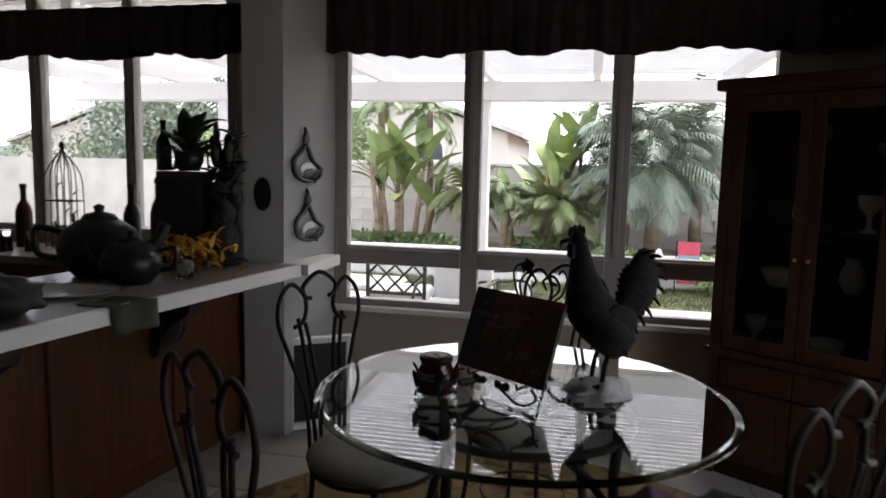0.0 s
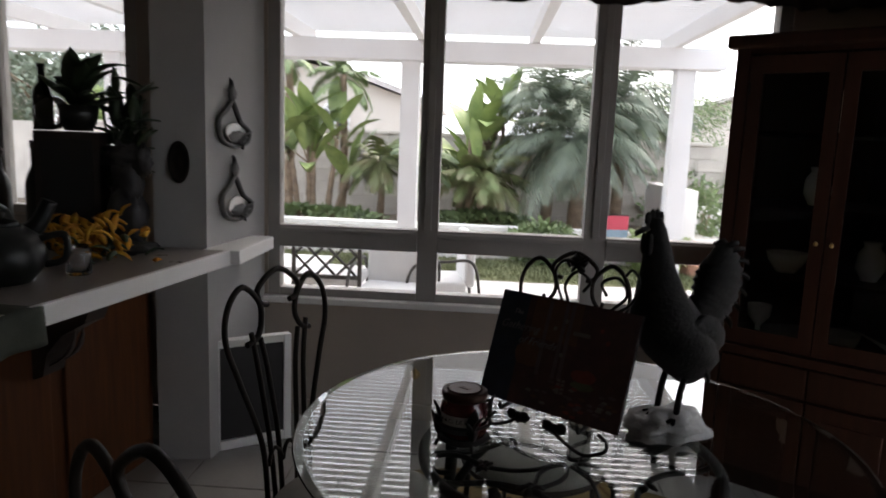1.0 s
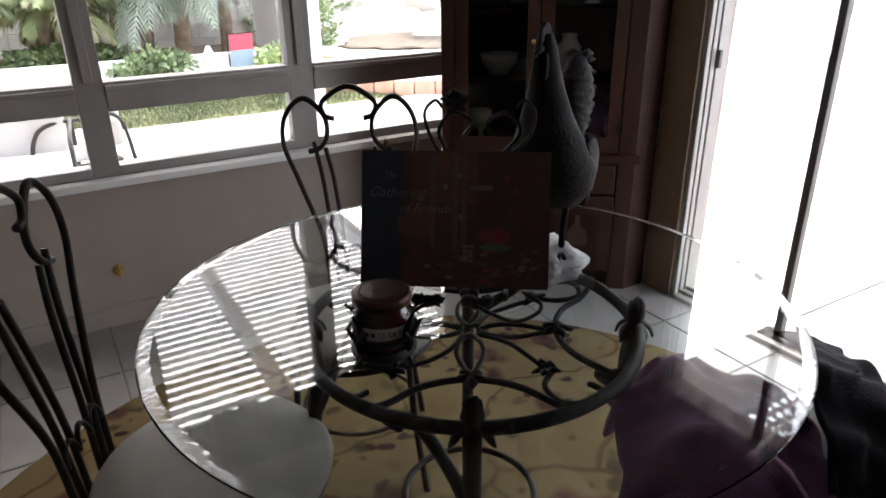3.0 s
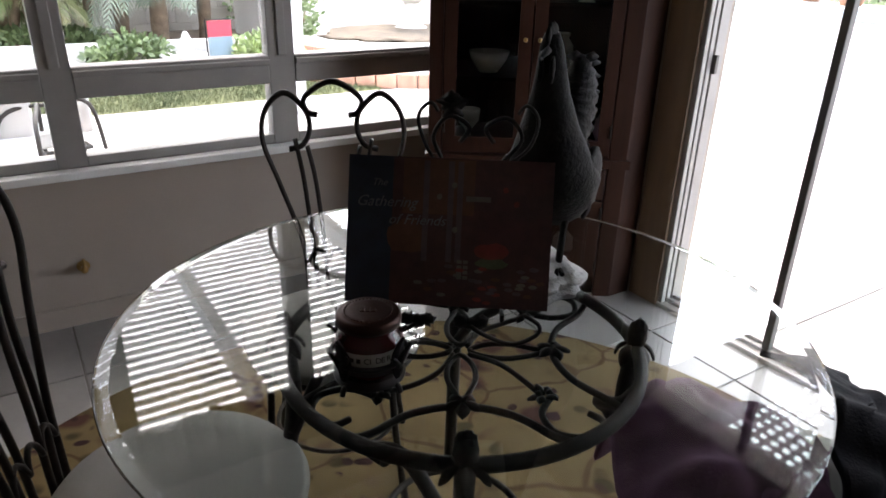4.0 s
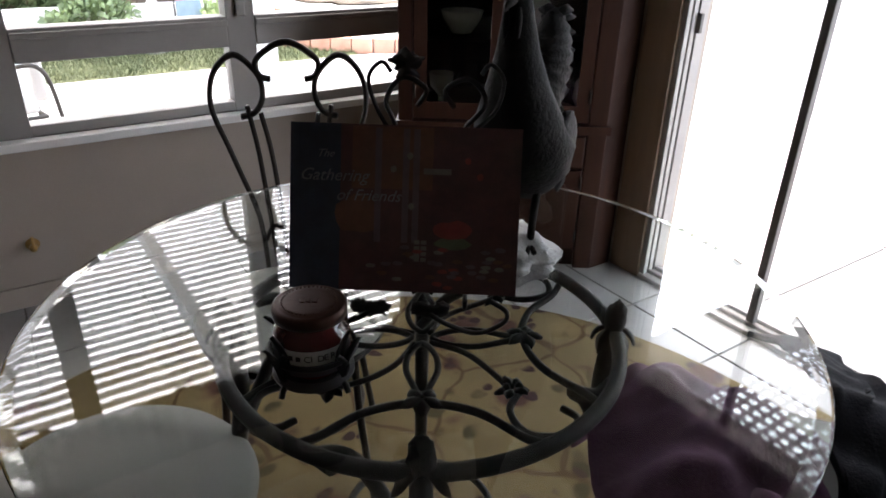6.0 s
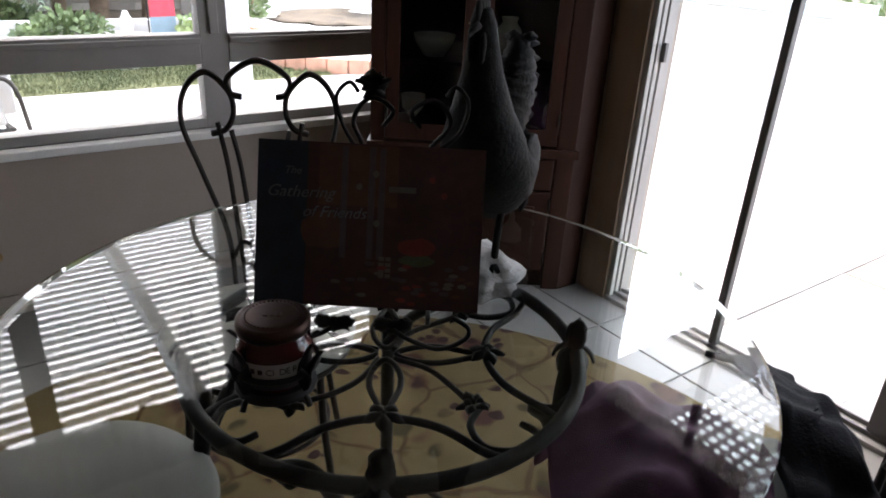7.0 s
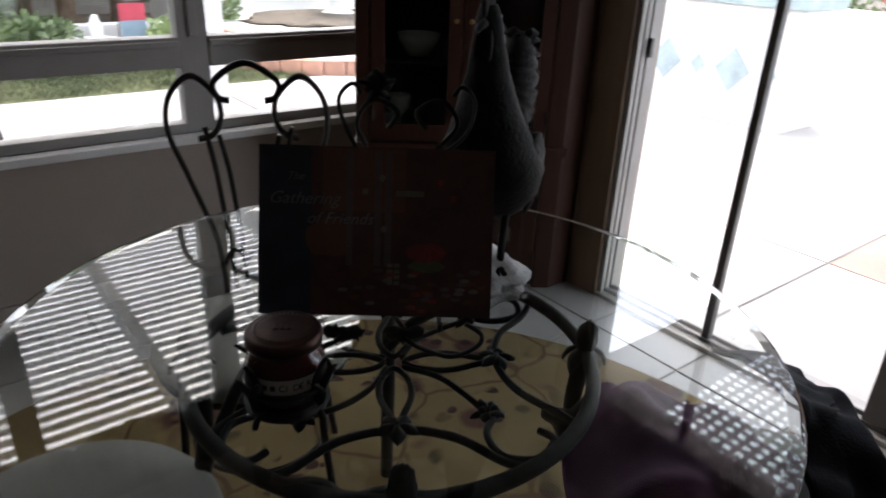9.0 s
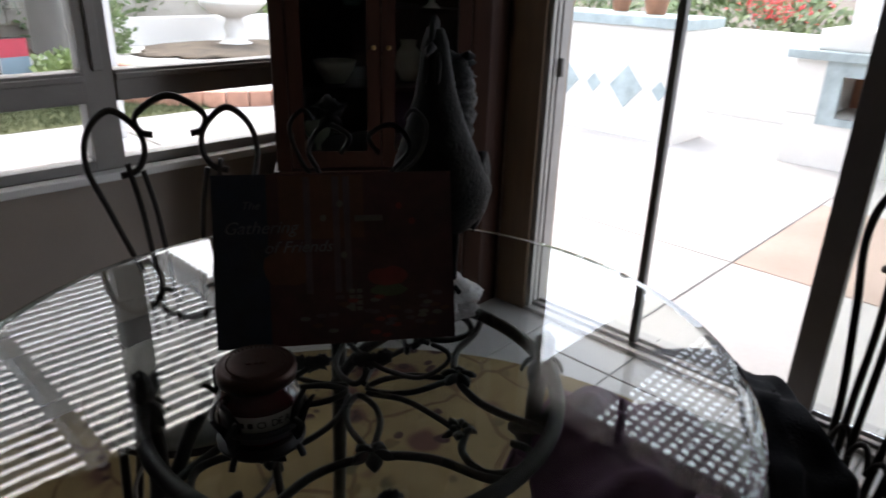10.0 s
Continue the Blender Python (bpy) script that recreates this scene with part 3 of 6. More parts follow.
    bp = N.new("ShaderNodeBump")
    bp.inputs["Strength"].default_value = 0.5
    bp.inputs["Distance"].default_value = 0.004
    L.new(fine.outputs["Fac"], bp.inputs["Height"])
    L.new(bp.outputs[0], b.inputs["Normal"])
    L.new(c, b.inputs["Base Color"])
    return m


M["rug"] = rug_material()
bm = bmesh.new()
lathe(bm, [(0, 0.001), (1.35, 0.001), (1.36, 0.006), (1.35, 0.011), (0, 0.012)], 96)
single("round_rug", bm, M["rug"], "round tan wool rug with dark floral pattern under the table", "rug", at=(-0.02, 0.80, 0))

# ---------------------------------------------------------------- corner hutch
HA, HB = Vector((0.82, 2.25)), Vector((1.487, 1.77))
W = (HB - HA).length
hut = thing("china_hutch", (HA.x, HA.y, 0), math.degrees(math.atan2(HB.y - HA.y, HB.x - HA.x)), "cherry wood corner china hutch with glass doors", "cabinet")
HM = hut.matrix_world.inverted()


def prism(bm, pts, z0, z1):
    lo = [bm.verts.new((x, y, z0)) for x, y in pts]
    hi = [bm.verts.new((x, y, z1)) for x, y in pts]
    bm.faces.new(lo[::-1])
    bm.faces.new(hi)
    k = len(pts)
    for i in range(k):
        bm.faces.new((lo[i], lo[(i + 1) % k], hi[(i + 1) % k], hi[i]))
    return bm


def hl(x, y):
    p = HM @ Vector((x, y, 0))
    return (p.x, p.y)


back_pts = [hl(0.82, 2.25), hl(1.03, 2.54), hl(1.08, 2.60), hl(1.60, 2.60), hl(1.60, 1.77), hl(1.487, 1.77)]
part("plinth", prism(bmesh.new(), [hl(0.84, 2.26), hl(1.06, 2.55), hl(1.58, 2.58), hl(1.58, 1.80), hl(1.50, 1.80)], 0.0, 0.08), M["hutch_dark"], hut)
part("lower_body", prism(bmesh.new(), [(0.012, 0.02), hl(1.045, 2.545), hl(1.09, 2.58), hl(1.58, 2.58), (W - 0.02, 0.02)], 0.08, 0.60), M["hutch_dark"], hut)
part("waist_moulding", prism(bmesh.new(), [(-0.012, -0.02), hl(1.025, 2.545), hl(1.08, 2.59), hl(1.59, 2.59), (W + 0.012, -0.02)], 0.60, 0.635), M["hutch"], hut)
sd = bmesh.new()
prism(sd, [hl(0.82, 2.25), hl(1.03, 2.54), hl(1.045, 2.53), hl(0.835, 2.24)], 0.0, 1.84)
part("side_panel", sd, M["hutch"], hut)
sd = bmesh.new()
prism(sd, [hl(1.487, 1.77), hl(1.487, 1.788), hl(1.60, 1.788), hl(1.60, 1.77)], 0.0, 1.84)
part("side_panel", sd, M["hutch"], hut)
bk = bmesh.new()
prism(bk, [hl(1.03, 2.54), hl(1.08, 2.585), hl(1.60, 2.585), hl(1.60, 2.60), hl(1.075, 2.60), hl(1.02, 2.55)], 0.635, 1.84)
part("back_panel", bk, M["hutch_dark"], hut)
bk = bmesh.new()
prism(bk, [hl(1.588, 1.79), hl(1.60, 1.79), hl(1.60, 2.585), hl(1.588, 2.585)], 0.635, 1.84)
part("back_panel", bk, M["hutch_dark"], hut)
part("top_board", prism(bmesh.new(), back_pts, 1.84, 1.86), M["hutch"], hut)
part("cornice", soft_box(-0.035, W + 0.02, -0.035, 0.05, 1.86, 1.915, 0.014, 3), M["hutch"], hut)
part("front_post", soft_box(0, 0.055, -0.004, 0.03, 0.0, 1.86, 0.005), M["hutch"], hut)
part("front_post", soft_box(W - 0.075, W, -0.004, 0.03, 0.0, 1.86, 0.005), M["hutch"], hut)
for z in (0.93, 1.22, 1.52):
    part("shelf", prism(bmesh.new(), [(0.03, 0.05), hl(1.05, 2.53), hl(1.09, 2.57), hl(1.575, 2.57), (W - 0.05, 0.05)], z, z + 0.014), M["hutch_dark"], hut)
mid = (0.055 + W - 0.075) / 2
for xa, xb, s in ((0.06, mid - 0.003, 1), (mid + 0.003, W - 0.08, -1)):
    d = part("glass_door", boxes([(xa, xa + 0.05, -0.006, 0.016, 0.645, 1.83), (xb - 0.05, xb, -0.006, 0.016, 0.645, 1.83), (xa + 0.05, xb - 0.05, -0.006, 0.016, 0.645, 0.71), (xa + 0.05, xb - 0.05, -0.006, 0.016, 1.76, 1.83)]), M["hutch"], hut)
    p = part("pane", boxes([(xa + 0.045, xb - 0.045, 0.003, 0.007, 0.70, 1.77)]), M["pane"], d)
    kn = bmesh.new()
    blob(kn, ((xb - 0.025) if s > 0 else (xa + 0.025), -0.018, 1.1), (0.009, 0.012, 0.009), 0, 0, 1, 12, 8)
    part("knob", kn, M["brass"], d)
    part("drawer_front", soft_box(xa, xb, -0.008, 0.016, 0.46, 0.59, 0.006), M["hutch"], hut)
    ld = part("lower_door", soft_box(xa, xb, -0.006, 0.016, 0.09, 0.45, 0.006), M["hutch"], hut)
    part("raised_panel", soft_box(xa + 0.06, xb - 0.06, -0.014, -0.005, 0.15, 0.39, 0.006), M["hutch"], ld)
    hx = xa + 0.004 if s > 0 else xb - 0.004
    for z in (0.75, 1.70, 0.15, 0.40):
        h = bmesh.new()
        sweep(h, [(hx, -0.012, z - 0.025), (hx, -0.012, z + 0.025)], 0.005, 8)
        part("hinge", h, M["bronze_iron"], hut)
M["china"] = material("glazed_china", (0.62, 0.60, 0.57), 0.25, var=0.06, bump=0.02)
M["crystal"] = glass_material("dish_glass", (0.96, 0.98, 0.98))
for i in range(9):
    zz = (0.635, 0.944, 1.234, 1.534)[i % 4]
    px = 0.16 + 0.075 * i
    py = 0.13 + 0.05 * (i % 3)
    bm = bmesh.new()
    if i % 3 == 0:
        lathe(bm, [(0, 0), (0.035, 0), (0.012, 0.02), (0.012, 0.07), (0.045, 0.11), (0.05, 0.16), (0.047, 0.16), (0.04, 0.11), (0, 0.08)], 20)
        nm, mt, lb = "goblet", M["china"], "pale footed goblet on a hutch shelf"
    elif i % 3 == 1:
        lathe(bm, [(0, 0), (0.04, 0), (0.075, 0.05), (0.085, 0.085), (0.08, 0.085), (0.07, 0.05), (0, 0.012)], 20)
        nm, mt, lb = "bowl", M["china"], "small white china bowl on a hutch shelf"
    else:
        lathe(bm, [(0, 0), (0.03, 0), (0.055, 0.05), (0.05, 0.11), (0.03, 0.14), (0.036, 0.16), (0.03, 0.16), (0.02, 0.14), (0, 0.13)], 20)
        nm, mt, lb = "vase", M["china"], "small pale china vase on a hutch shelf"
    q = hut.matrix_world @ Vector((px, py, zz))
    single(nm, bm, mt, lb, nm, "china in the hutch", at=(q.x, q.y, q.z + 0.001))

# ---------------------------------------------------------------- boxed picture on its easel
bx = Vector((0.81, -0.586, 0))          # along the box, left to right
M["boxprint"] = material("printed_box_dark", (0.018, 0.012, 0.016), 0.28, var=0.5, scale=14, fine=60, bump=0.02, spec=0.45)
BW, BH, BD, LEANB = 0.357, 0.258, 0.013, 20
bc = Vector((-0.036, 0.755, 0.846))
book = thing("picture_book", (bc.x, bc.y, bc.z), math.degrees(math.atan2(bx.y, bx.x)), "dark glossy picture book with silver script title, leaning on an easel", "book")
LR = Matrix.Rotation(radians(-LEANB), 4, 'X')


def bpart(name, bm, mat, label=""):
    bmesh.ops.transform(bm, matrix=LR, verts=bm.verts[:])
    return part(name, bm, mat, book, label)


bpart("cover", soft_box(-BW / 2, BW / 2, 0, 0.003, 0, BH, 0.001, 1), M["boxprint"], "dark printed front cover")
bpart("cover", soft_box(-BW / 2, BW / 2, BD - 0.003, BD, 0, BH, 0.001, 1), M["boxprint"])
bpart("spine", soft_box(-BW / 2, -BW / 2 + 0.004, 0.003, BD - 0.003, 0, BH, 0.001, 1), M["boxprint"])
M["paper"] = material("page_edges", (0.30, 0.28, 0.26), 0.9, var=0.06, scale=30, fine=200, stretch=(1, 40, 1))
bpart("page_block", boxes([(-BW / 2 + 0.005, BW / 2 - 0.004, 0.0035, BD - 0.0035, 0.004, BH - 0.004)]), M["paper"], "cream page block")


def ink(name, base, rough=0.35):
    return material(name, base, rough, var=0.25, scale=30, fine=120, bump=0.0)


INK = {"plum": ink("ink_plum", (0.065, 0.026, 0.026)), "brown": ink("ink_brown", (0.109, 0.049, 0.027)), "pillar": ink("ink_mauve", (0.104, 0.074, 0.074)), "red": ink("ink_red", (0.189, 0.038, 0.029)), "cream": ink("ink_cream", (0.160, 0.138, 0.116)), "green": ink("ink_green", (0.087, 0.102, 0.051)), "silver": ink("ink_silver", (0.152, 0.152, 0.163)), "navy": ink("ink_navy", (0.017, 0.023, 0.041))}


def print_patch(colour, u0, u1, v0, v1, lift, name="printed_patch", rounded=False, seed=0):
    """A printed area on the front cover; u and v run 0 to 1 across and up."""
    bm = bmesh.new()
    xa, xb, za, zb = (u0 - 0.5) * BW, (u1 - 0.5) * BW, v0 * BH, v1 * BH
    n = 14
    if rounded:
        ring = []
        for i in range(n):
            a = 2 * math.pi * i / n
            k = 1 + 0.25 * noise.noise(Vector((math.cos(a) * 2 + seed, math.sin(a) * 2, seed * 1.3)))
            ring.append(bm.verts.new(((xa + xb) / 2 + (xb - xa) / 2 * math.cos(a) * k, -lift, (za + zb) / 2 + (zb - za) / 2 * math.sin(a) * k)))
        bm.faces.new(ring)
    else:
        bm.faces.new([bm.verts.new(p) for p in ((xa, -lift, za), (xb, -lift, za), (xb, -lift, zb), (xa, -lift, zb))])
    return bpart(name, bm, INK[colour])


print_patch("navy", 0.0, 0.22, 0.0, 1.0, 0.0004)
print_patch("plum", 0.22, 1.0, 0.0, 1.0, 0.0004)
print_patch("brown", 0.20, 0.40, 0.35, 0.58, 0.0008, rounded=True, seed=2)
print_patch("brown", 0.27, 0.62, 0.62, 0.99, 0.0006)
for u in (0.37, 0.49, 0.535):
    print_patch("pillar", u, u + 0.028, 0.30, 0.98, 0.0009)
print_patch("cream", 0.58, 0.70, 0.715, 0.75, 0.0012)
for u, v in ((0.45, 0.74), (0.52, 0.82), (0.53, 0.52), (0.77, 0.80), (0.825, 0.71)):
    print_patch("red" if u > 0.75 else "cream", u - 0.013, u + 0.013, v - 0.02, v + 0.02, 0.0013, rounded=True, seed=u * 9)
print_patch("red", 0.63, 0.80, 0.33, 0.44, 0.0012, rounded=True, seed=4)
print_patch("green", 0.63, 0.80, 0.27, 0.34, 0.0011, rounded=True, seed=5)
for u in (0.56, 0.59):
    for v in (0.20, 0.235, 0.27, 0.305):
        print_patch("cream", u - 0.012, u + 0.012, v - 0.012, v + 0.012, 0.0013)
for i in range(38):
    u, v = 0.36 + 0.62 * random.random(), 0.03 + 0.25 * random.random()
    print_patch(("cream", "brown", "red", "pillar", "pillar")[i % 5], u - 0.022, u + 0.022, v - 0.012, v + 0.014, 0.0010 + 0.00002 * i, rounded=True, seed=i)


def lettering(text, size, mat, parent, m, shear=0.0, name="lettering", depth=0.0003):
    cu = bpy.data.curves.new(name, 'FONT')
    cu.body, cu.size, cu.extrude, cu.shear = text, size, depth, shear
    cu.align_x, cu.resolution_u = 'LEFT', 3
    tmp = bpy.data.objects.new(name, cu)
    scene.collection.objects.link(tmp)
    dg = bpy.context.evaluated_depsgraph_get()
    dg.update()
    me = bpy.data.meshes.new_from_object(tmp.evaluated_get(dg))
    bpy.data.objects.remove(tmp)
    me.transform(m)
    me.materials.clear()
    me.materials.append(mat)
    ob = new(name, me)
    ob.parent = parent
    return ob


up_text = pose(0, 0, 0, 90, 0, 0)
for text, u, v, size in (("The", 0.115, 0.80, 0.017), ("Gathering", 0.04, 0.66, 0.0265), ("of Friends", 0.20, 0.545, 0.025)):
    lettering(text, size, INK["silver"], book, LR @ Matrix.Translation(((u - 0.5) * BW, -0.0016, v * BH)) @ up_text, 0.35)

# easel
ez = TZ + 0.001
easel = thing("book_easel", (bc.x, bc.y, ez), math.degrees(math.atan2(bx.y, bx.x)), "scrolled wrought-iron easel with leaves holding the book", "easel")


def ebar(name, ctrl, r=0.004, steps=6):
    bm = bmesh.new()
    sweep(bm, smooth_path(ctrl, steps), r, 8)
    return part(name, bm, M["iron"], easel)


h0 = bc.z - ez
EX = 0.042
for s in (-1, 1):
    ebar("front_scroll", [(s * 0.03, -0.02, h0 - 0.012), (s * 0.05, -0.035, h0 - 0.02), (s * 0.075, -0.035, 0.022), (s * 0.12, -0.03, 0.005), (s * 0.16, -0.022, 0.02), (s * 0.165, -0.015, h0 - 0.02), (s * 0.14, -0.005, h0 - 0.008)])
    ebar("rest", [(s * 0.10, 0.05, h0 - 0.010), (s * 0.10, 0.0, h0 - 0.010), (s * 0.10, -0.02, h0 - 0.012), (s * 0.10, -0.026, h0 + 0.004)])
    ebar("back_upright", [(s * 0.10, 0.045, h0 - 0.010), (s * 0.085, 0.085, 0.18), (EX * 0.7 + s * 0.05, 0.115, 0.27), (EX + s * 0.078, 0.13, 0.325), (EX + s * 0.052, 0.135, 0.362), (EX + s * 0.015, 0.132, 0.345), (EX + s * 0.03, 0.13, 0.318)])
    ebar("top_curl", [(EX * 0.7 + s * 0.05, 0.118, 0.27), (EX + s * 0.09, 0.125, 0.31), (EX + s * 0.105, 0.13, 0.36), (EX + s * 0.085, 0.135, 0.385), (EX + s * 0.07, 0.135, 0.37)], 0.0035)
    bm = bmesh.new()
    for q in range(3):
        blob(bm, (s * (0.03 + 0.016 * q), -0.030, h0 - 0.012 - 0.004 * (q % 2)), (0.014, 0.006, 0.012), q + 3 * s, 0.6, 3.5, 14, 10)
    part("leaf_spray", bm, M["iron"], easel)
ebar("crossbar", [(-0.11, 0.045, h0 - 0.010), (0, 0.05, h0 - 0.010), (0.11, 0.045, h0 - 0.010)])
ebar("rear_leg", [(EX * 0.6, 0.11, 0.27), (EX * 0.4, 0.16, 0.14), (0.02, 0.20, 0.004)])
bm = bmesh.new()
for q in range(5):
    a = q * 2 * math.pi / 5 + 0.4
    leaf(bm, (EX - 0.045 - 0.012 * math.cos(a), 0.13, 0.385 - 0.01 * math.sin(a)), (EX - 0.045 + 0.030 * math.cos(a), 0.122, 0.385 + 0.026 * math.sin(a)), 0.036, 0.1)
blob(bm, (EX - 0.045, 0.128, 0.386), (0.02, 0.008, 0.017), 3, 0.5, 3)
part("top_leaves", bm, M["iron"], easel)

# ---------------------------------------------------------------- candle jar in a leaf holder
JX, JY = -0.213, 0.695
M["jar_glass"] = material("amber_red_glass", (0.055, 0.010, 0.010), 0.08, var=0.2, scale=8, bump=0.0, spec=0.6)
M["jar_lid"] = material("bronze_lid", (0.042, 0.017, 0.010), 0.45, metal=0.7, var=0.2, scale=30, fine=160, bump=0.1)
M["label"] = material("paper_label", (0.40, 0.385, 0.37), 0.8, var=0.08, bump=0.05)
M["label_dark"] = material("paper_label_dark", (0.03, 0.022, 0.025), 0.7, var=0.2)
jz = TZ + 0.022
jar = thing("candle_jar", (JX, JY, jz), -32, "dark red glass candle jar with bronze lid and paper label", "jar")
bm = bmesh.new()
lathe(bm, [(0, 0), (0.042, 0), (0.050, 0.006), (0.053, 0.02), (0.053, 0.055), (0.050, 0.068), (0.045, 0.077), (0.0455, 0.084), (0.040, 0.085), (0, 0.085)], 40)
part("glass_body", bm, M["jar_glass"], jar, "dark red glass body")
bm = bmesh.new()
lathe(bm, [(0.046, 0.084), (0.0495, 0.086), (0.0505, 0.094), (0.0495, 0.101), (0.045, 0.104), (0.042, 0.1025), (0.040, 0.1045), (0.030, 0.105), (0, 0.105)], 48)
lid = part("lid", bm, M["jar_lid"], jar, "bronze lid with beaded rim")
for q in range(40):
    a = q * 2 * math.pi / 40
    bm = bmesh.new()
    bmesh.ops.create_icosphere(bm, subdivisions=1, radius=0.0016, matrix=Matrix.Translation((0.0365 * math.cos(a), 0.0365 * math.sin(a), 0.1052)))
    part("bead", bm, M["jar_lid"], lid)
for dx, w in ((-0.009, 0.007), (0.0, 0.005), (0.008, 0.007)):
    part("emboss", soft_box(dx - w / 2, dx + w / 2, -0.006, 0.006, 0.1045, 0.1062, 0.0006, 1), M["jar_lid"], lid)


def arc_sheet(bm, r, a0, a1, z0, z1, n=20):
    A = []
    for i in range(n + 1):
        a = a0 + (a1 - a0) * i / n
        A.append((bm.verts.new((r * math.cos(a), r * math.sin(a), z0)), bm.verts.new((r * math.cos(a), r * math.sin(a), z1))))
    for p, q in zip(A, A[1:]):
        f = bm.faces.new((p[0], q[0], q[1], p[1]))
        f.smooth = True
    return bm


LA = radians(-90)
part("label", arc_sheet(bmesh.new(), 0.0534, LA - 0.9, LA + 0.9, 0.036, 0.058), M["label"], jar, "pale paper label")
part("label_band", arc_sheet(bmesh.new(), 0.0535, LA - 0.9, LA + 0.9, 0.018, 0.036), M["label_dark"], jar, "dark label band")
for i, ch in enumerate("CIDER"):
    a = LA - 0.06 + 0.165 * i
    lettering(ch, 0.0135, M["label_dark"], jar, Matrix.Rotation(a, 4, 'Z') @ Matrix.Translation((0.0541, 0, 0.0425)) @ Matrix.Rotation(radians(90), 4, 'Z') @ up_text, name="lettering")
for i in range(3):
    a = LA - 0.66 + 0.20 * i
    part("letter_bar", arc_sheet(bmesh.new(), 0.0537, a, a + 0.12, 0.0425, 0.050, 3), M["label_dark"], jar)
holder = thing("candle_holder", (JX, JY, TZ + 0.001), -32, "dark iron candle holder with leaf prongs round the jar", "candle holder")
bm = bmesh.new()
lathe(bm, [(0, 0.012), (0.052, 0.012), (0.057, 0.015), (0.057, 0.020), (0, 0.0205)], 32)
part("dish", bm, M["iron"], holder)
bm = bmesh.new()
sweep(bm, [(0.059 * math.cos(a), 0.059 * math.sin(a), 0.055) for a in np.linspace(0, 2 * math.pi, 33)[:-1]], 0.004, 8, closed=True)
part("collar", bm, M["iron"], holder)
for q in range(4):
    a = q * math.pi / 2 - 0.63
    u = Vector((math.cos(a), math.sin(a), 0))
    bm = bmesh.new()
    sweep(bm, smooth_path([u * 0.05 + Vector((0, 0, 0.016)), u * 0.058 + Vector((0, 0, 0.014)), u * 0.063 + Vector((0, 0, 0.003))], 5), 0.0045, 8)
    part("foot", bm, M["iron"], holder)
    bm = bmesh.new()
    leaf(bm, u * 0.057 + Vector((0, 0, 0.03)), u * 0.070 + Vector((0, 0, 0.105)), 0.030, 0.3)
    v = Vector((-u.y, u.x, 0))
    leaf(bm, u * 0.057 + Vector((0, 0, 0.03)), u * 0.070 + v * 0.020 + Vector((0, 0, 0.085)), 0.02, 0.3)
    leaf(bm, u * 0.057 + Vector((0, 0, 0.03)), u * 0.068 - v * 0.020 + Vector((0, 0, 0.075)), 0.02, 0.3)
    part("leaf_prong", bm, M["iron"], holder)

# ---------------------------------------------------------------- rooster figure, one plain mesh
M["rooster"] = material("weathered_grey_metal", (0.009, 0.008, 0.0075), 0.75, spec=0.12, var=0.45, scale=20, fine=120, tint=(0.02, 0.018, 0.017), bump=0.6, bump_dist=0.004)
M["stone"] = material("pale_rock", (0.36, 0.345, 0.33), 0.8, var=0.25, scale=18, fine=90, bump=0.6, bump_dist=0.006)
bm = bmesh.new()
# forward is -x in its own frame
prof = [(-0.105, 0.512, 0.016, 0.014), (-0.10, 0.49, 0.026, 0.022), (-0.092, 0.455, 0.030, 0.027), (-0.085, 0.41, 0.040, 0.036), (-0.07, 0.35, 0.060, 0.055), (-0.045, 0.29, 0.088, 0.080), (-0.01, 0.235, 0.105, 0.095), (0.02, 0.185, 0.092, 0.085), (0.035, 0.145, 0.055, 0.055), (0.04, 0.12, 0.022, 0.024)]
rings = []
for x, z, rx, ry in [(a, b, c * 0.92, d * 0.95) for a, b, c, d in prof]:
    ring = []
    for j in range(20):
        a = 2 * math.pi * j / 20
        k = 1 + 0.05 * noise.noise(Vector((math.cos(a) * 3, math.sin(a) * 3, z * 20)))
        ring.append(bm.verts.new((x + rx * math.cos(a) * k, ry * math.sin(a) * k, z)))
    rings.append(ring)
for A, B in zip(rings, rings[1:]):
    for j in range(20):
        f = bm.faces.new((A[j], A[(j + 1) % 20], B[(j + 1) % 20], B[j]))
        f.smooth = True
bm.faces.new(rings[0])
bm.faces.new(rings[-1][::-1])
leaf(bm, (-0.12, 0, 0.490), (-0.165, 0, 0.478), 0.018, 0.1, 0.006)
for i, (dx, dz) in enumerate(((-0.035, 0.03), (-0.018, 0.045), (0.0, 0.045), (0.016, 0.03))):
    blob(bm, (-0.10 + dx * 0.8, 0, 0.50 + dz * 0.35), (0.009, 0.005, 0.016), i, 0.1, 2, 10, 8)
for s in (-1, 1):
    blob(bm, (-0.125, s * 0.01, 0.455), (0.008, 0.005, 0.024), 1, 0.1, 2, 10, 8)
    blob(bm, (0.012, s * 0.070, 0.255), (0.065, 0.014, 0.042), 3 + s, 0.2, 4, 16, 10, Matrix.Rotation(radians(25), 3, 'Y'))
    for q in range(5):
        leaf(bm, (0.015, s * 0.070, 0.245 - 0.016 * q), (0.058, s * 0.052, 0.215 - 0.022 * q), 0.018, 0.1)
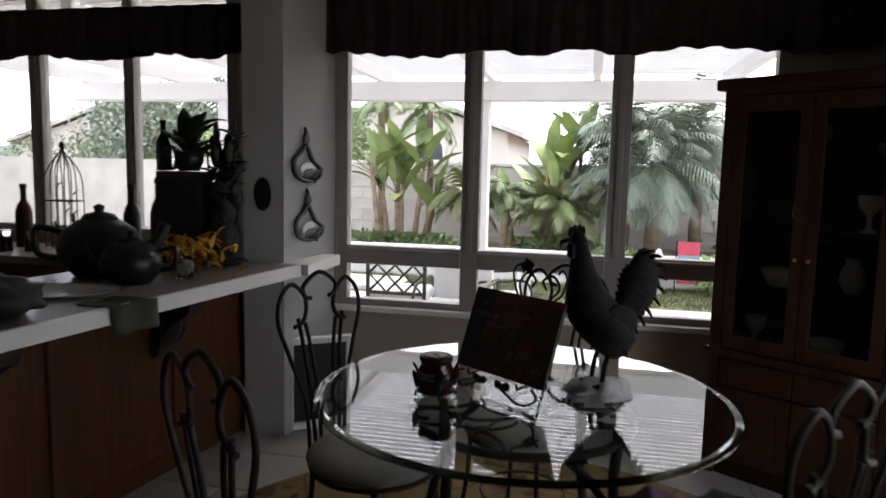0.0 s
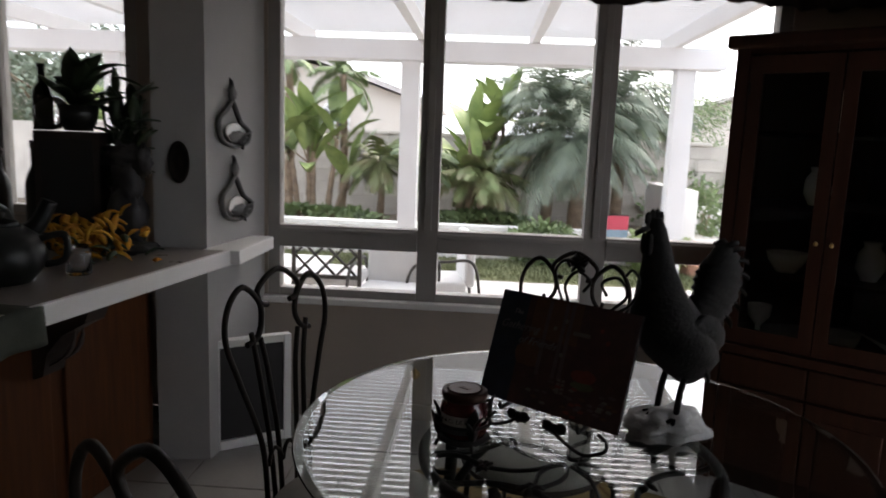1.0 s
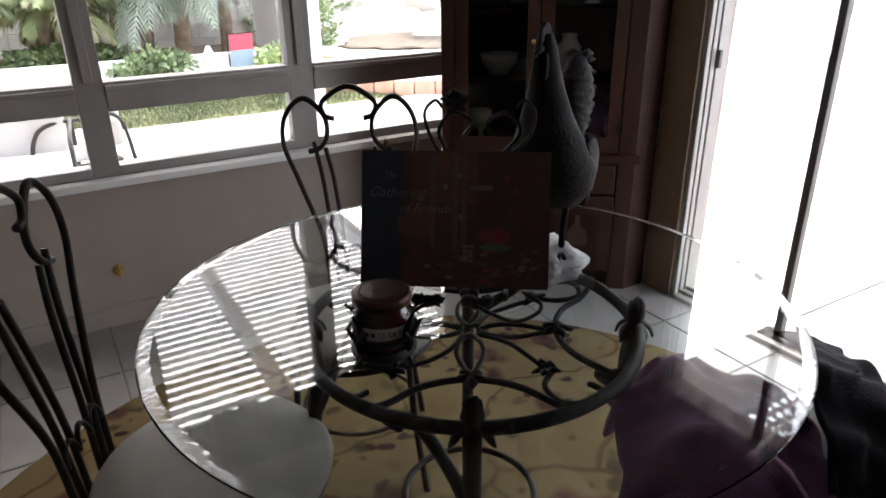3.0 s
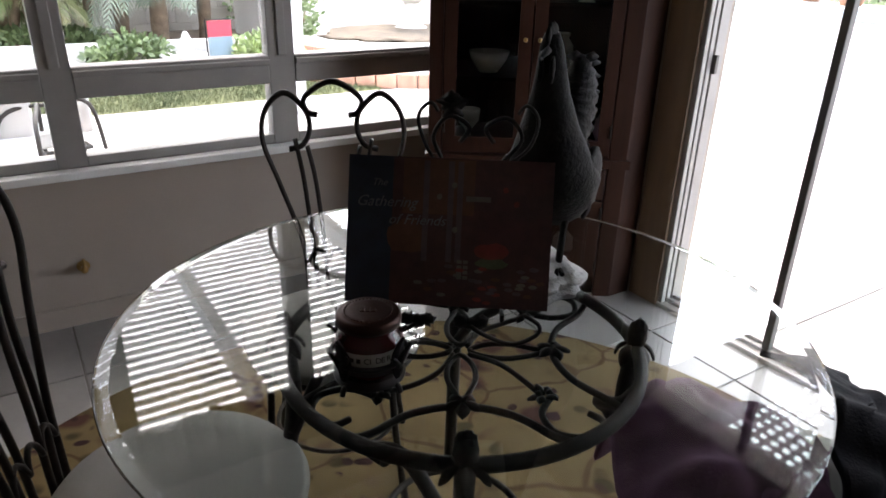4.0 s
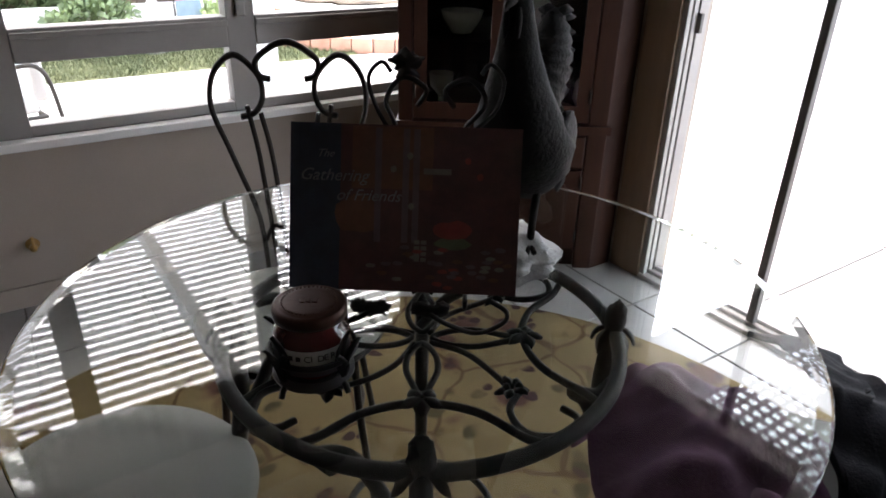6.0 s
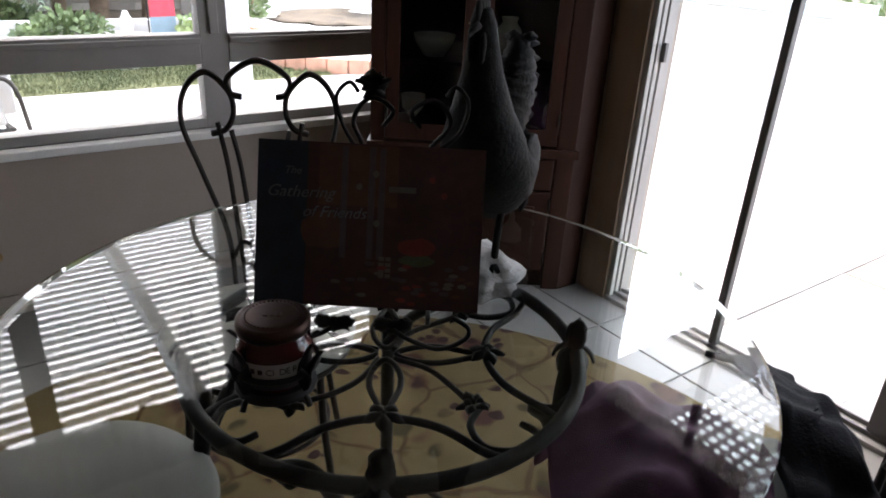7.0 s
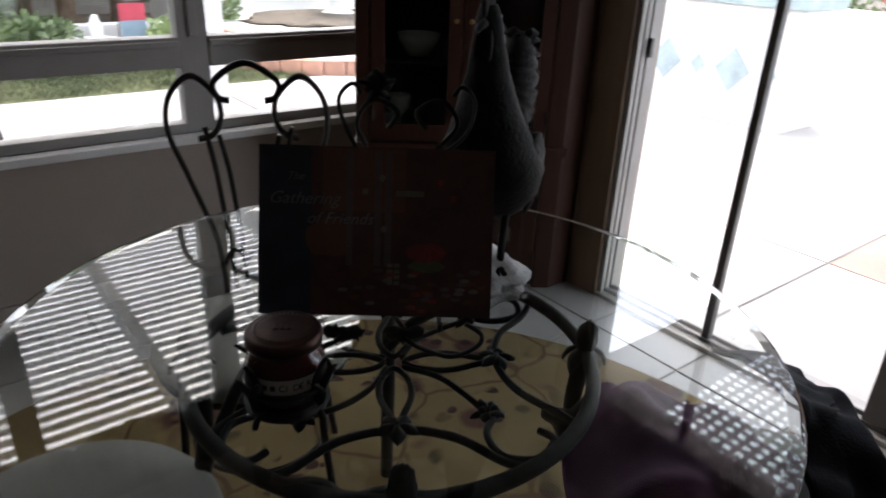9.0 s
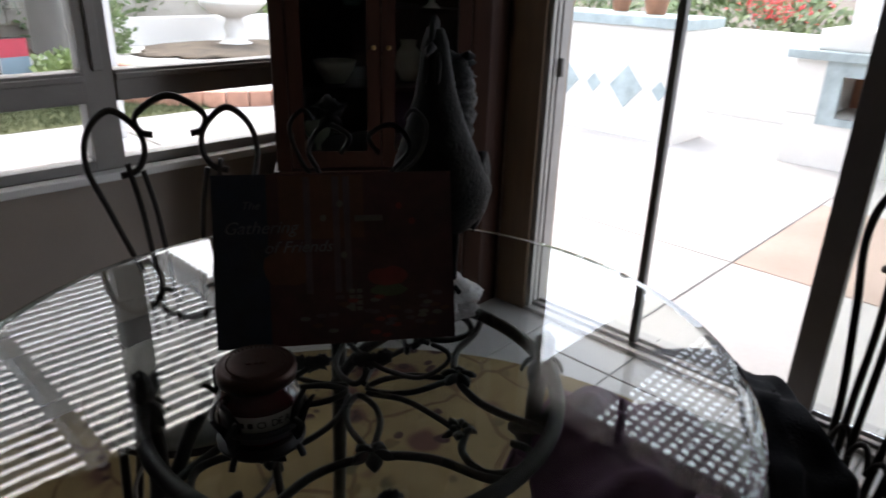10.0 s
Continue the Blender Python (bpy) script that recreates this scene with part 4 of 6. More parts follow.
# tail: one thick arched plume with overlapping feathers
TP = smooth_path([(0.045, 0, 0.22), (0.08, 0, 0.265), (0.112, 0, 0.315), (0.128, 0, 0.37), (0.126, 0, 0.415), (0.112, 0, 0.44)], 6)
TRAD = [0.055, 0.050, 0.046, 0.044, 0.044, 0.045, 0.046, 0.047, 0.048, 0.049, 0.050, 0.051, 0.052, 0.052, 0.052, 0.052, 0.051, 0.050, 0.048, 0.046, 0.044, 0.042, 0.040, 0.037, 0.034, 0.030, 0.026, 0.022, 0.017, 0.012, 0.006]
TRAD = [r * (1.0 + 0.45 * min(1, i / 18)) for i, r in enumerate(TRAD)]
prev = None
for i, p in enumerate(TP):
    t = (TP[min(i + 1, len(TP) - 1)] - TP[max(i - 1, 0)]).normalized()
    nn = Vector((t.z, 0, -t.x))
    ring = []
    for j in range(14):
        a = 2 * math.pi * j / 14
        k = 1 + 0.10 * math.sin(i * 2.1 + 3 * a)
        ring.append(bm.verts.new(p + nn * math.cos(a) * TRAD[i] * k + Vector((0, 1, 0)) * math.sin(a) * TRAD[i] * 0.55 * k))
    if prev:
        for j in range(14):
            f = bm.faces.new((prev[j], prev[(j + 1) % 14], ring[(j + 1) % 14], ring[j]))
            f.smooth = True
    prev = ring
for i in range(4, 30, 3):
    p = TP[i]
    t = (TP[min(i + 1, len(TP) - 1)] - TP[max(i - 1, 0)]).normalized()
    nn = Vector((t.z, 0, -t.x))
    for y in (-0.012, 0.012):
        leaf(bm, p + nn * TRAD[i] * 0.4 + Vector((0, y, 0)), p + nn * (TRAD[i] + 0.022) - t * 0.016 + Vector((0, y * 1.6, 0)), 0.036, 0.3, 0.004, 4)
for s in (-1, 1):
    sweep(bm, smooth_path([(0.015, s * 0.028, 0.16), (-0.005, s * 0.028, 0.11), (-0.015, s * 0.028, 0.045)], 5), 0.0075, 8)
    for a in (150, 190, 215, 10):
        sweep(bm, [(-0.015, s * 0.028, 0.048), (-0.015 + 0.035 * math.cos(radians(a)), s * 0.028 + 0.03 * math.sin(radians(a)), 0.043)], 0.005, 6)
nbody = len(bm.faces)
blob(bm, (-0.012, 0, 0.02), (0.105, 0.085, 0.032), 7, 0.55, 2.2, 28, 16)
me = mesh_of("rooster_figure", bm, M["rooster"])
me.materials.append(M["stone"])
for i, p in enumerate(me.polygons):
    if i >= nbody:
        p.material_index = 1
ro = new("rooster_figure", me)
ro.matrix_world = pose(0.271, 0.844, TZ - 0.006, 0, 0, math.degrees(math.atan2(0.138, 0.204)))
tagged(ro, "tall weathered grey rooster figure on a pale rock base", "figurine")

# ---------------------------------------------------------------- jacket over the chair
M["jacket"] = material("plum_fleece", (0.125, 0.062, 0.105), 0.95, var=0.3, scale=10, fine=180, bump=0.6, bump_dist=0.003, spec=0.1)
M["lining"] = material("black_lining_cloth", (0.012, 0.011, 0.014), 0.9, var=0.3, scale=10, fine=180, bump=0.4, spec=0.15)
JC = Vector((0.475, 0.385, 0))
jk = thing("jacket", (JC.x, JC.y, 0), 46, "crumpled plum fleece jacket with dark lining heaped over a chair", "jacket")


def cloth(name, mat, x0, x1, y0, y1, height, seed, label="", crumple=1.0):
    """A crumpled sheet over an area of the chair; height(u, v) gives its rise."""
    bm = bmesh.new()
    n, m2 = 56, 44
    grid = []
    for i in range(n + 1):
        row = []
        for j in range(m2 + 1):
            u, v = i / n * 2 - 1, j / m2 * 2 - 1
            a, b = x0 + (x1 - x0) * (u + 1) / 2, y0 + (y1 - y0) * (v + 1) / 2
            a += 0.03 * noise.noise(Vector((u * 2.5, v * 2.5, seed)))
            b += 0.03 * noise.noise(Vector((u * 2.5, v * 2.5, seed + 4)))
            w = jk.matrix_world @ Vector((a, b, 0))
            fold = 0.055 * noise.noise(Vector((a * 8, b * 8, seed))) + 0.022 * noise.noise(Vector((a * 20, b * 17, seed + 2))) + 0.016 * math.sin(a * 30 + 4 * noise.noise(Vector((a * 5, b * 5, seed))))
            z = height(u, v) + crumple * fold * (0.4 + 0.6 * min(1, 2 - abs(u) - abs(v)) if abs(u) + abs(v) < 2 else 0.4)
            outside = math.hypot(w.x - TX, w.y - TY) - TR
            if outside < 0.03:
                z = min(z, TZ - 0.03 - 0.01 * noise.noise(Vector((a * 14, b * 14, 3))))
            row.append(bm.verts.new((a, b, max(z, 0.30))))
        grid.append(row)
    for i in range(n):
        for j in range(m2):
            f = bm.faces.new((grid[i][j], grid[i + 1][j], grid[i + 1][j + 1], grid[i][j + 1]))
            f.smooth = True
    ob = part(name, bm, mat, jk, label)
    ob.modifiers.new("thick", 'SOLIDIFY').thickness = 0.012
    return ob


cloth("body", M["jacket"], -0.27, 0.25, -0.10, 0.30, lambda u, v: 0.625 - 0.10 * (u * u + v * v) - 0.12 * max(0, abs(u) - 0.8) / 0.2, 1.0, "plum fleece body")
cloth("lining", M["lining"], -0.24, 0.28, -0.25, -0.03, lambda u, v: 0.69 - 0.09 * u * u - 0.16 * max(0, -v - 0.3) + 0.02 * v, 6.0, "black cloth lining", 0.45)
bm = bmesh.new()
SP = smooth_path([(-0.22, 0.02, 0.60), (-0.27, 0.12, 0.55), (-0.29, 0.20, 0.46), (-0.28, 0.23, 0.36)], 6)
sweep(bm, SP, [0.062 + 0.010 * math.sin(i * 1.9) for i in range(len(SP))], 14)
part("sleeve", bm, M["jacket"], jk)

# ---------------------------------------------------------------- pier ornaments, pet door, outlet
M["pewter"] = material("dark_pewter_wire", (0.055, 0.052, 0.05), 0.45, metal=0.5, var=0.3, scale=30)
PF = Vector((-1.355, 2.09, 0))
PD = (Vector((-1.292, WY, 0)) - PF).normalized()
PN = Vector((PD.y, -PD.x, 0))


def pier_point(s, z, off=0.01):
    p = PF + PD * s + PN * off
    return Vector((p.x, p.y, z))


def wall_rooster(z, s0):
    o = pier_point(s0, z, 0.006)
    w = thing("wall_ornament", (o.x, o.y, o.z), math.degrees(math.atan2(PD.y, PD.x)), "dark metal rooster ornament hung on the white pier", "wall ornament", "rooster ornaments on the pier")
    bm = bmesh.new()
    sweep(bm, smooth_path([(0.0, -0.012, 0.135), (-0.03, -0.012, 0.09), (-0.075, -0.012, 0.03), (-0.06, -0.012, -0.07), (0.02, -0.012, -0.105), (0.09, -0.012, -0.08), (0.10, -0.012, -0.02), (0.05, -0.012, 0.03), (0.02, -0.012, 0.10)], 6, closed=True), 0.011, 8, closed=True)
    part("outline", bm, M["pewter"], w)
    bm = bmesh.new()
    blob(bm, (0.035, -0.010, -0.055), (0.06, 0.010, 0.035), 5, 0.3, 3)
    part("breast", bm, M["pewter"], w)
    bm = bmesh.new()
    blob(bm, (0.0, -0.014, 0.175), (0.020, 0.012, 0.045), 2, 0.3, 3)
    leaf(bm, (-0.004, -0.014, 0.205), (-0.012, -0.014, 0.255), 0.022)
    part("head", bm, M["pewter"], w)
    bm = bmesh.new()
    for q in range(4):
        leaf(bm, (0.03, -0.014, -0.08), (0.12 - 0.02 * q, -0.018, -0.02 - 0.035 * q), 0.035)
    part("tail", bm, M["pewter"], w)
    bm = bmesh.new()
    lathe(bm, [(0, 0), (0.045, 0.002), (0.055, 0.008), (0.05, 0.010), (0, 0.006)], 24)
    bmesh.ops.transform(bm, matrix=Matrix.Translation((0.015, -0.004, -0.03)) @ Matrix.Rotation(radians(90), 4, 'X'), verts=bm.verts[:])
    part("plate", bm, M["china"], w, "small glazed plate")
    w.scale = (1.6, 1, 0.82)
    return w


wall_rooster(1.47, 0.20)
wall_rooster(1.14, 0.22)
bm = bmesh.new()
lathe(bm, [(0, 0), (0.042, 0), (0.045, 0.005), (0.038, 0.010), (0.034, 0.007), (0.012, 0.009), (0, 0.012)], 28)
bmesh.ops.transform(bm, matrix=Matrix.Diagonal((1, 1, 1.95, 1)) @ Matrix.Rotation(radians(90), 4, 'X'), verts=bm.verts[:])
single("wall_plate", bm, M["bronze_iron"], "dark oval metal wall plate on the pier", "wall ornament", at=(-1.463, 2.076, 1.315), turn=6)

pet = thing("pet_door", (-1.372, 2.155, 0), math.degrees(math.atan2(0.205, 0.30)), "white-framed black pet door panel standing in the corner", "pet door")
part("frame_side", soft_box(0, 0.035, 0, 0.05, 0, 0.52, 0.004), M["white_paint"], pet)
part("frame_side", soft_box(0.335, 0.37, 0, 0.05, 0, 0.52, 0.004), M["white_paint"], pet)
part("frame_top", soft_box(0.035, 0.335, 0, 0.05, 0.485, 0.52, 0.004), M["white_paint"], pet)
part("frame_bottom", soft_box(0.035, 0.335, 0, 0.05, 0, 0.045, 0.004), M["white_paint"], pet)
M["black_flap"] = material("black_vinyl", (0.015, 0.014, 0.014), 0.6, var=0.3, scale=6)
part("flap", soft_box(0.035, 0.335, 0.012, 0.028, 0.045, 0.485, 0.003), M["black_flap"], pet)

tap = thing("wall_tap", (-0.50, WY, 0.245), 0, "small brass gas tap on the wall below the window", "tap")
bm = bmesh.new()
lathe(bm, [(0, 0), (0.022, 0), (0.024, 0.004), (0.010, 0.006), (0.009, 0.03), (0.014, 0.034), (0.012, 0.05), (0, 0.052)], 20)
bmesh.ops.transform(bm, matrix=Matrix.Rotation(radians(90), 4, 'X'), verts=bm.verts[:])
part("stem", bm, M["brass"], tap)
bm = bmesh.new()
sweep(bm, [(0, -0.045, -0.012), (0.002, -0.047, 0.045)], 0.006, 8)
part("key", bm, M["brass"], tap)
structure("baseboard", soft_box(-1.29, 0.80, WY - 0.014, WY - 0.001, 0.0, 0.085, 0.004), M["wall"], "beige painted baseboard below the window", "baseboard")
# ---------------------------------------------------------------- kitchen side
M["dark_pot"] = material("dark_glazed_ceramic", (0.009, 0.010, 0.008), 0.4, var=0.4, scale=10, bump=0.05)
M["dark_wood"] = material("dark_frame_wood", (0.030, 0.020, 0.016), 0.5, var=0.3, scale=6)
M["glassware"] = glass_material("clear_glassware", (0.97, 0.98, 0.98))
M["bottle"] = material("dark_green_bottle_glass", (0.006, 0.012, 0.007), 0.15, var=0.2, bump=0.0)
M["orange"] = material("orange_silk_petal", (0.80, 0.26, 0.02), 0.8, var=0.35, scale=20, tint=(0.85, 0.48, 0.05), bump=0.1)
M["leafdark"] = material("dark_house_leaf", (0.035, 0.055, 0.025), 0.5, var=0.4, scale=12, bump=0.1)
M["amber"] = material("amber_liquid", (0.65, 0.33, 0.03), 0.15, var=0.2, bump=0.0)
M["statue"] = material("dark_resin_statue", (0.030, 0.028, 0.028), 0.5, var=0.4, scale=14, bump=0.4, bump_dist=0.004)
M["towel"] = material("green_grey_towel", (0.07, 0.075, 0.06), 0.95, var=0.2, scale=12, fine=250, bump=0.4, spec=0.1)
M["tray"] = material("white_glazed_tray", (0.78, 0.78, 0.77), 0.15, var=0.04, bump=0.0)
BZ = 0.956

kc = thing("kitchen_counter", (0, 0, 0), 0, "pale tiled kitchen counter under the window", "kitchen counter")
part("cabinet_body", soft_box(-4.15, -2.10, 2.10, 2.655, 0.0, 0.87, 0.004), M["wood"], kc)
part("worktop", soft_box(-4.18, -2.08, 2.06, 2.657, 0.87, 0.915, 0.006), M["counter"], kc)
part("splash", soft_box(-4.18, -1.95, 2.640, 2.657, 0.916, 0.99, 0.003), M["counter"], kc)

for y, z0 in ((1.42, 0.58), (0.52, 0.58)):
    co = thing("corbel", (-1.615, y, 0), 0, "dark carved wooden corbel under the bar top", "corbel", "corbels under the bar")
    bm = bmesh.new()
    P = [(0.0, z0), (0.05, z0 + 0.02), (0.07, z0 + 0.10), (0.13, z0 + 0.17), (0.22, z0 + 0.22), (0.26, z0 + 0.315), (0.0, z0 + 0.315)]
    A = [bm.verts.new((x, -0.05, z)) for x, z in P]
    B = [bm.verts.new((x, 0.05, z)) for x, z in P]
    bm.faces.new(A)
    bm.faces.new(B[::-1])
    for i in range(len(P)):
        bm.faces.new((A[i], B[i], B[(i + 1) % len(P)], A[(i + 1) % len(P)]))
    part("bracket", bm, M["dark_wood"], co)
    bm = bmesh.new()
    for s in (-0.02, 0.02):
        leaf(bm, (0.05, s, z0 + 0.05), (0.16, s, z0 + 0.2), 0.04, -0.3)
    part("carved_leaf", bm, M["dark_wood"], co)
    co.matrix_basis = PIVOT @ co.matrix_basis

# framed box standing on the bar
fb = thing("shadow_box", (-1.94, 1.85, BZ), 6, "dark wooden display box standing on the bar", "box")
part("case", soft_box(0, 0.25, 0, 0.12, 0, 0.47, 0.006), M["dark_wood"], fb)
part("front_panel", soft_box(0.025, 0.225, -0.004, 0.001, 0.03, 0.44, 0.003), M["black_flap"], fb)
# statue
bm = bmesh.new()
blob(bm, (0, 0, 0.02), (0.11, 0.09, 0.025), 1, 0.4, 3)
blob(bm, (0, 0, 0.14), (0.07, 0.06, 0.13), 2, 0.5, 3)
blob(bm, (0.01, 0, 0.28), (0.06, 0.05, 0.10), 3, 0.5, 3)
blob(bm, (-0.01, 0, 0.38), (0.075, 0.04, 0.05), 5, 0.6, 4)
blob(bm, (0.07, 0, 0.36), (0.04, 0.03, 0.06), 6, 0.6, 4)
single("figurine", bm, M["statue"], "dark grey resin figurine on the bar", "figurine", at=(-1.60, 1.90, BZ))
# lamp-like potted plant on the box
pp = thing("house_plant", (-1.80, 1.93, BZ + 0.472), 0, "potted broad-leaved house plant on top of the display box", "plant")
bm = bmesh.new()
lathe(bm, [(0, 0), (0.05, 0), (0.07, 0.05), (0.075, 0.10), (0.068, 0.10), (0.06, 0.09), (0, 0.085)], 24)
part("pot", bm, M["dark_pot"], pp)
rnd = random.Random(4)
bm = bmesh.new()
for i in range(26):
    a, e = rnd.uniform(0, 6.28), rnd.uniform(0.1, 1.3)
    L = rnd.uniform(0.10, 0.22)
    b0 = Vector((rnd.uniform(-0.02, 0.02), rnd.uniform(-0.02, 0.02), 0.09 + rnd.uniform(0, 0.08)))
    leaf(bm, b0, b0 + Vector((math.cos(a) * math.cos(e), math.sin(a) * math.cos(e), math.sin(e))) * L, rnd.uniform(0.05, 0.09), rnd.uniform(0.1, 0.5))
part("leaves", bm, M["leafdark"], pp)
dp = thing("house_plant", (-1.64, 2.00, BZ), 0, "tall dark leafy house plant beside the pier", "plant")
bm = bmesh.new()
lathe(bm, [(0, 0), (0.05, 0), (0.065, 0.05), (0.07, 0.11), (0.062, 0.11), (0, 0.10)], 24)
part("pot", bm, M["dark_pot"], dp)
bm = bmesh.new()
for i in range(60):
    a, e = rnd.uniform(0, 6.28), rnd.uniform(0.0, 1.4)
    b0 = Vector((rnd.gauss(0, 0.03), rnd.gauss(-0.03, 0.02), 0.11 + rnd.uniform(0.1, 0.55)))
    q = b0 + Vector((math.cos(a) * math.cos(e), math.sin(a) * math.cos(e) * 0.5 - 0.1, math.sin(e))) * rnd.uniform(0.07, 0.15)
    leaf(bm, b0, q, rnd.uniform(0.04, 0.07), rnd.uniform(0.1, 0.5))
part("leaves", bm, M["leafdark"], dp)
bm = bmesh.new()
for i in range(5):
    sweep(bm, smooth_path([(0.01 * i - 0.02, -0.01, 0.09), (0.03 * i - 0.06, -0.03, 0.35), (0.04 * i - 0.08, -0.04, 0.62)], 5), 0.006, 6)
part("stem", bm, M["leafdark"], dp)
gl = single("glass_globe", blob(bmesh.new(), (0, 0, 0.065), (0.062, 0.062, 0.065), 0, 0, 1, 28, 18), M["glassware"], "clear glass globe beside the plant", "ornament", at=(-1.885, 1.90, BZ + 0.4735))
# bottle
bt = thing("wine_bottle", (-1.945, 1.93, BZ + 0.472), 0, "dark green wine bottle on the display box", "bottle")
bm = bmesh.new()
lathe(bm, [(0, 0), (0.034, 0), (0.036, 0.005), (0.036, 0.13), (0.03, 0.16), (0.014, 0.185), (0.013, 0.24), (0.016, 0.242), (0.016, 0.255), (0, 0.256)], 24)
part("body", bm, M["bottle"], bt)
# orange flowers
fl = thing("flower_bunch", (-1.66, 1.72, BZ), 0, "bunch of orange silk flowers lying on the bar", "flowers")
bm = bmesh.new()
for i in range(110):
    p = Vector((rnd.gauss(0, 0.085), rnd.gauss(0, 0.07), abs(rnd.gauss(0.07, 0.04))))
    d = Vector((rnd.gauss(0, 1), rnd.gauss(0, 1), rnd.gauss(0.6, 0.6))).normalized()
    leaf(bm, p, p + d * rnd.uniform(0.04, 0.08), 0.036, 0.4)
tagged(part("petal_mass", bm, M["orange"], fl), kind="stuff")
bm = bmesh.new()
for i in range(24):
    p = Vector((rnd.gauss(0.03, 0.08), rnd.gauss(0, 0.06), 0.012 + abs(rnd.gauss(0.02, 0.03))))
    d = Vector((rnd.gauss(0, 1), rnd.gauss(0, 1), rnd.gauss(0.3, 0.4))).normalized()
    leaf(bm, p, p + d * rnd.uniform(0.05, 0.09), 0.03, 0.4)
part("foliage", bm, M["leafdark"], fl)


def teapot(at, turn, r, label):
    t = thing("teapot", at, turn, label, "teapot", "dark pots on the bar")
    bm = bmesh.new()
    lathe(bm, [(0, 0), (r * 0.6, 0), (r * 0.95, r * 0.4), (r, r * 0.75), (r * 0.85, r * 1.15), (r * 0.5, r * 1.4), (0, r * 1.42)], 32)
    part("body", bm, M["dark_pot"], t)
    bm = bmesh.new()
    lathe(bm, [(0, r * 1.42), (r * 0.45, r * 1.42), (r * 0.35, r * 1.55), (r * 0.1, r * 1.62), (r * 0.14, r * 1.75), (0, r * 1.82)], 24)
    part("lid", bm, M["dark_pot"], t)
    bm = bmesh.new()
    sweep(bm, smooth_path([(r * 0.9, 0, r * 0.6), (r * 1.3, 0, r * 0.8), (r * 1.55, 0, r * 1.3)], 6), [r * 0.2 - 0.0009 * i for i in range(13)], 10)
    part("spout", bm, M["dark_pot"], t)
    bm = bmesh.new()
    sweep(bm, smooth_path([(-r * 0.85, 0, r * 1.1), (-r * 1.4, 0, r * 1.2), (-r * 1.4, 0, r * 0.6), (-r * 0.95, 0, r * 0.45)], 6), r * 0.09, 8)
    part("handle", bm, M["dark_pot"], t)
    return t


teapot((-1.93, 1.42, BZ), 30, 0.178, "large dark glazed teapot on the bar")
teapot((-1.67, 1.28, BZ), 200, 0.125, "dark round teapot near the bar edge")
gj = thing("glass_jar", (-1.53, 1.45, BZ), 0, "small clear glass jar on the bar", "jar")
bm = bmesh.new()
lathe(bm, [(0, 0), (0.035, 0), (0.04, 0.01), (0.04, 0.08), (0.03, 0.10), (0.027, 0.10), (0.036, 0.08), (0.036, 0.012), (0, 0.01)], 24)
part("body", bm, M["glassware"], gj)
tr = thing("serving_tray", (-1.78, 0.97, BZ), 20, "glossy white oval serving tray on the bar", "tray")
bm = bmesh.new()
lathe(bm, [(0, 0), (0.15, 0), (0.19, 0.015), (0.195, 0.018), (0.18, 0.012), (0.14, 0.006), (0, 0.005)], 40)
bmesh.ops.transform(bm, matrix=Matrix.Diagonal((1.2, 0.8, 1, 1)), verts=bm.verts[:])
part("dish", bm, M["tray"], tr)
bm = bmesh.new()
blob(bm, (0, 0, 0.06), (0.20, 0.16, 0.075), 8, 0.35, 3, 28, 16)
single("cloth_bag", bm, M["black_flap"], "crumpled black cloth bag lying on the bar", "bag", at=(-1.74, 0.60, BZ - 0.002))
# towel over the edge
bm = bmesh.new()
G = []
for i in range(17):
    row = []
    for j in range(13):
        u, v = i / 16, j / 12
        s = u * 0.25 - 0.14
        x = -1.236 + (s if s < 0 else 0.004 + 0.010 * math.sin(v * 9))
        z = BZ + 0.003 + 0.004 * math.sin(v * 11) if s < 0 else BZ + 0.003 - s
        row.append(bm.verts.new((x + (0 if s < 0 else 0.004), 0.80 + v * 0.22 + 0.02 * u, z)))
    G.append(row)
for i in range(16):
    for j in range(12):
        f = bm.faces.new((G[i][j], G[i + 1][j], G[i + 1][j + 1], G[i][j + 1]))
        f.smooth = True
tw = single("dish_towel", bm, M["towel"], "green-grey dish towel hanging over the bar edge", "towel")
tw.matrix_basis = PIVOT @ Matrix.Translation((0, -0.02, 0)) @ tw.matrix_basis
tw.modifiers.new("thick", 'SOLIDIFY').thickness = 0.005

# bottles and wire cage at the window
KZ = 0.916


def bottle(name, at, h, r, mat, label, cat):
    t = thing(name, at, 0, label, cat, "bottles and figures on the kitchen counter")
    bm = bmesh.new()
    lathe(bm, [(0, 0), (r, 0), (r * 1.03, h * 0.04), (r, h * 0.55), (r * 0.75, h * 0.66), (r * 0.35, h * 0.74), (r * 0.33, h * 0.92), (r * 0.42, h * 0.93), (0, h * 0.935)], 20)
    part("body", bm, mat, t)
    bm = bmesh.new()
    lathe(bm, [(0, h * 0.93), (r * 0.45, h * 0.93), (r * 0.42, h), (0, h)], 16)
    part("cap", bm, M["dark_wood"], t)
    return t


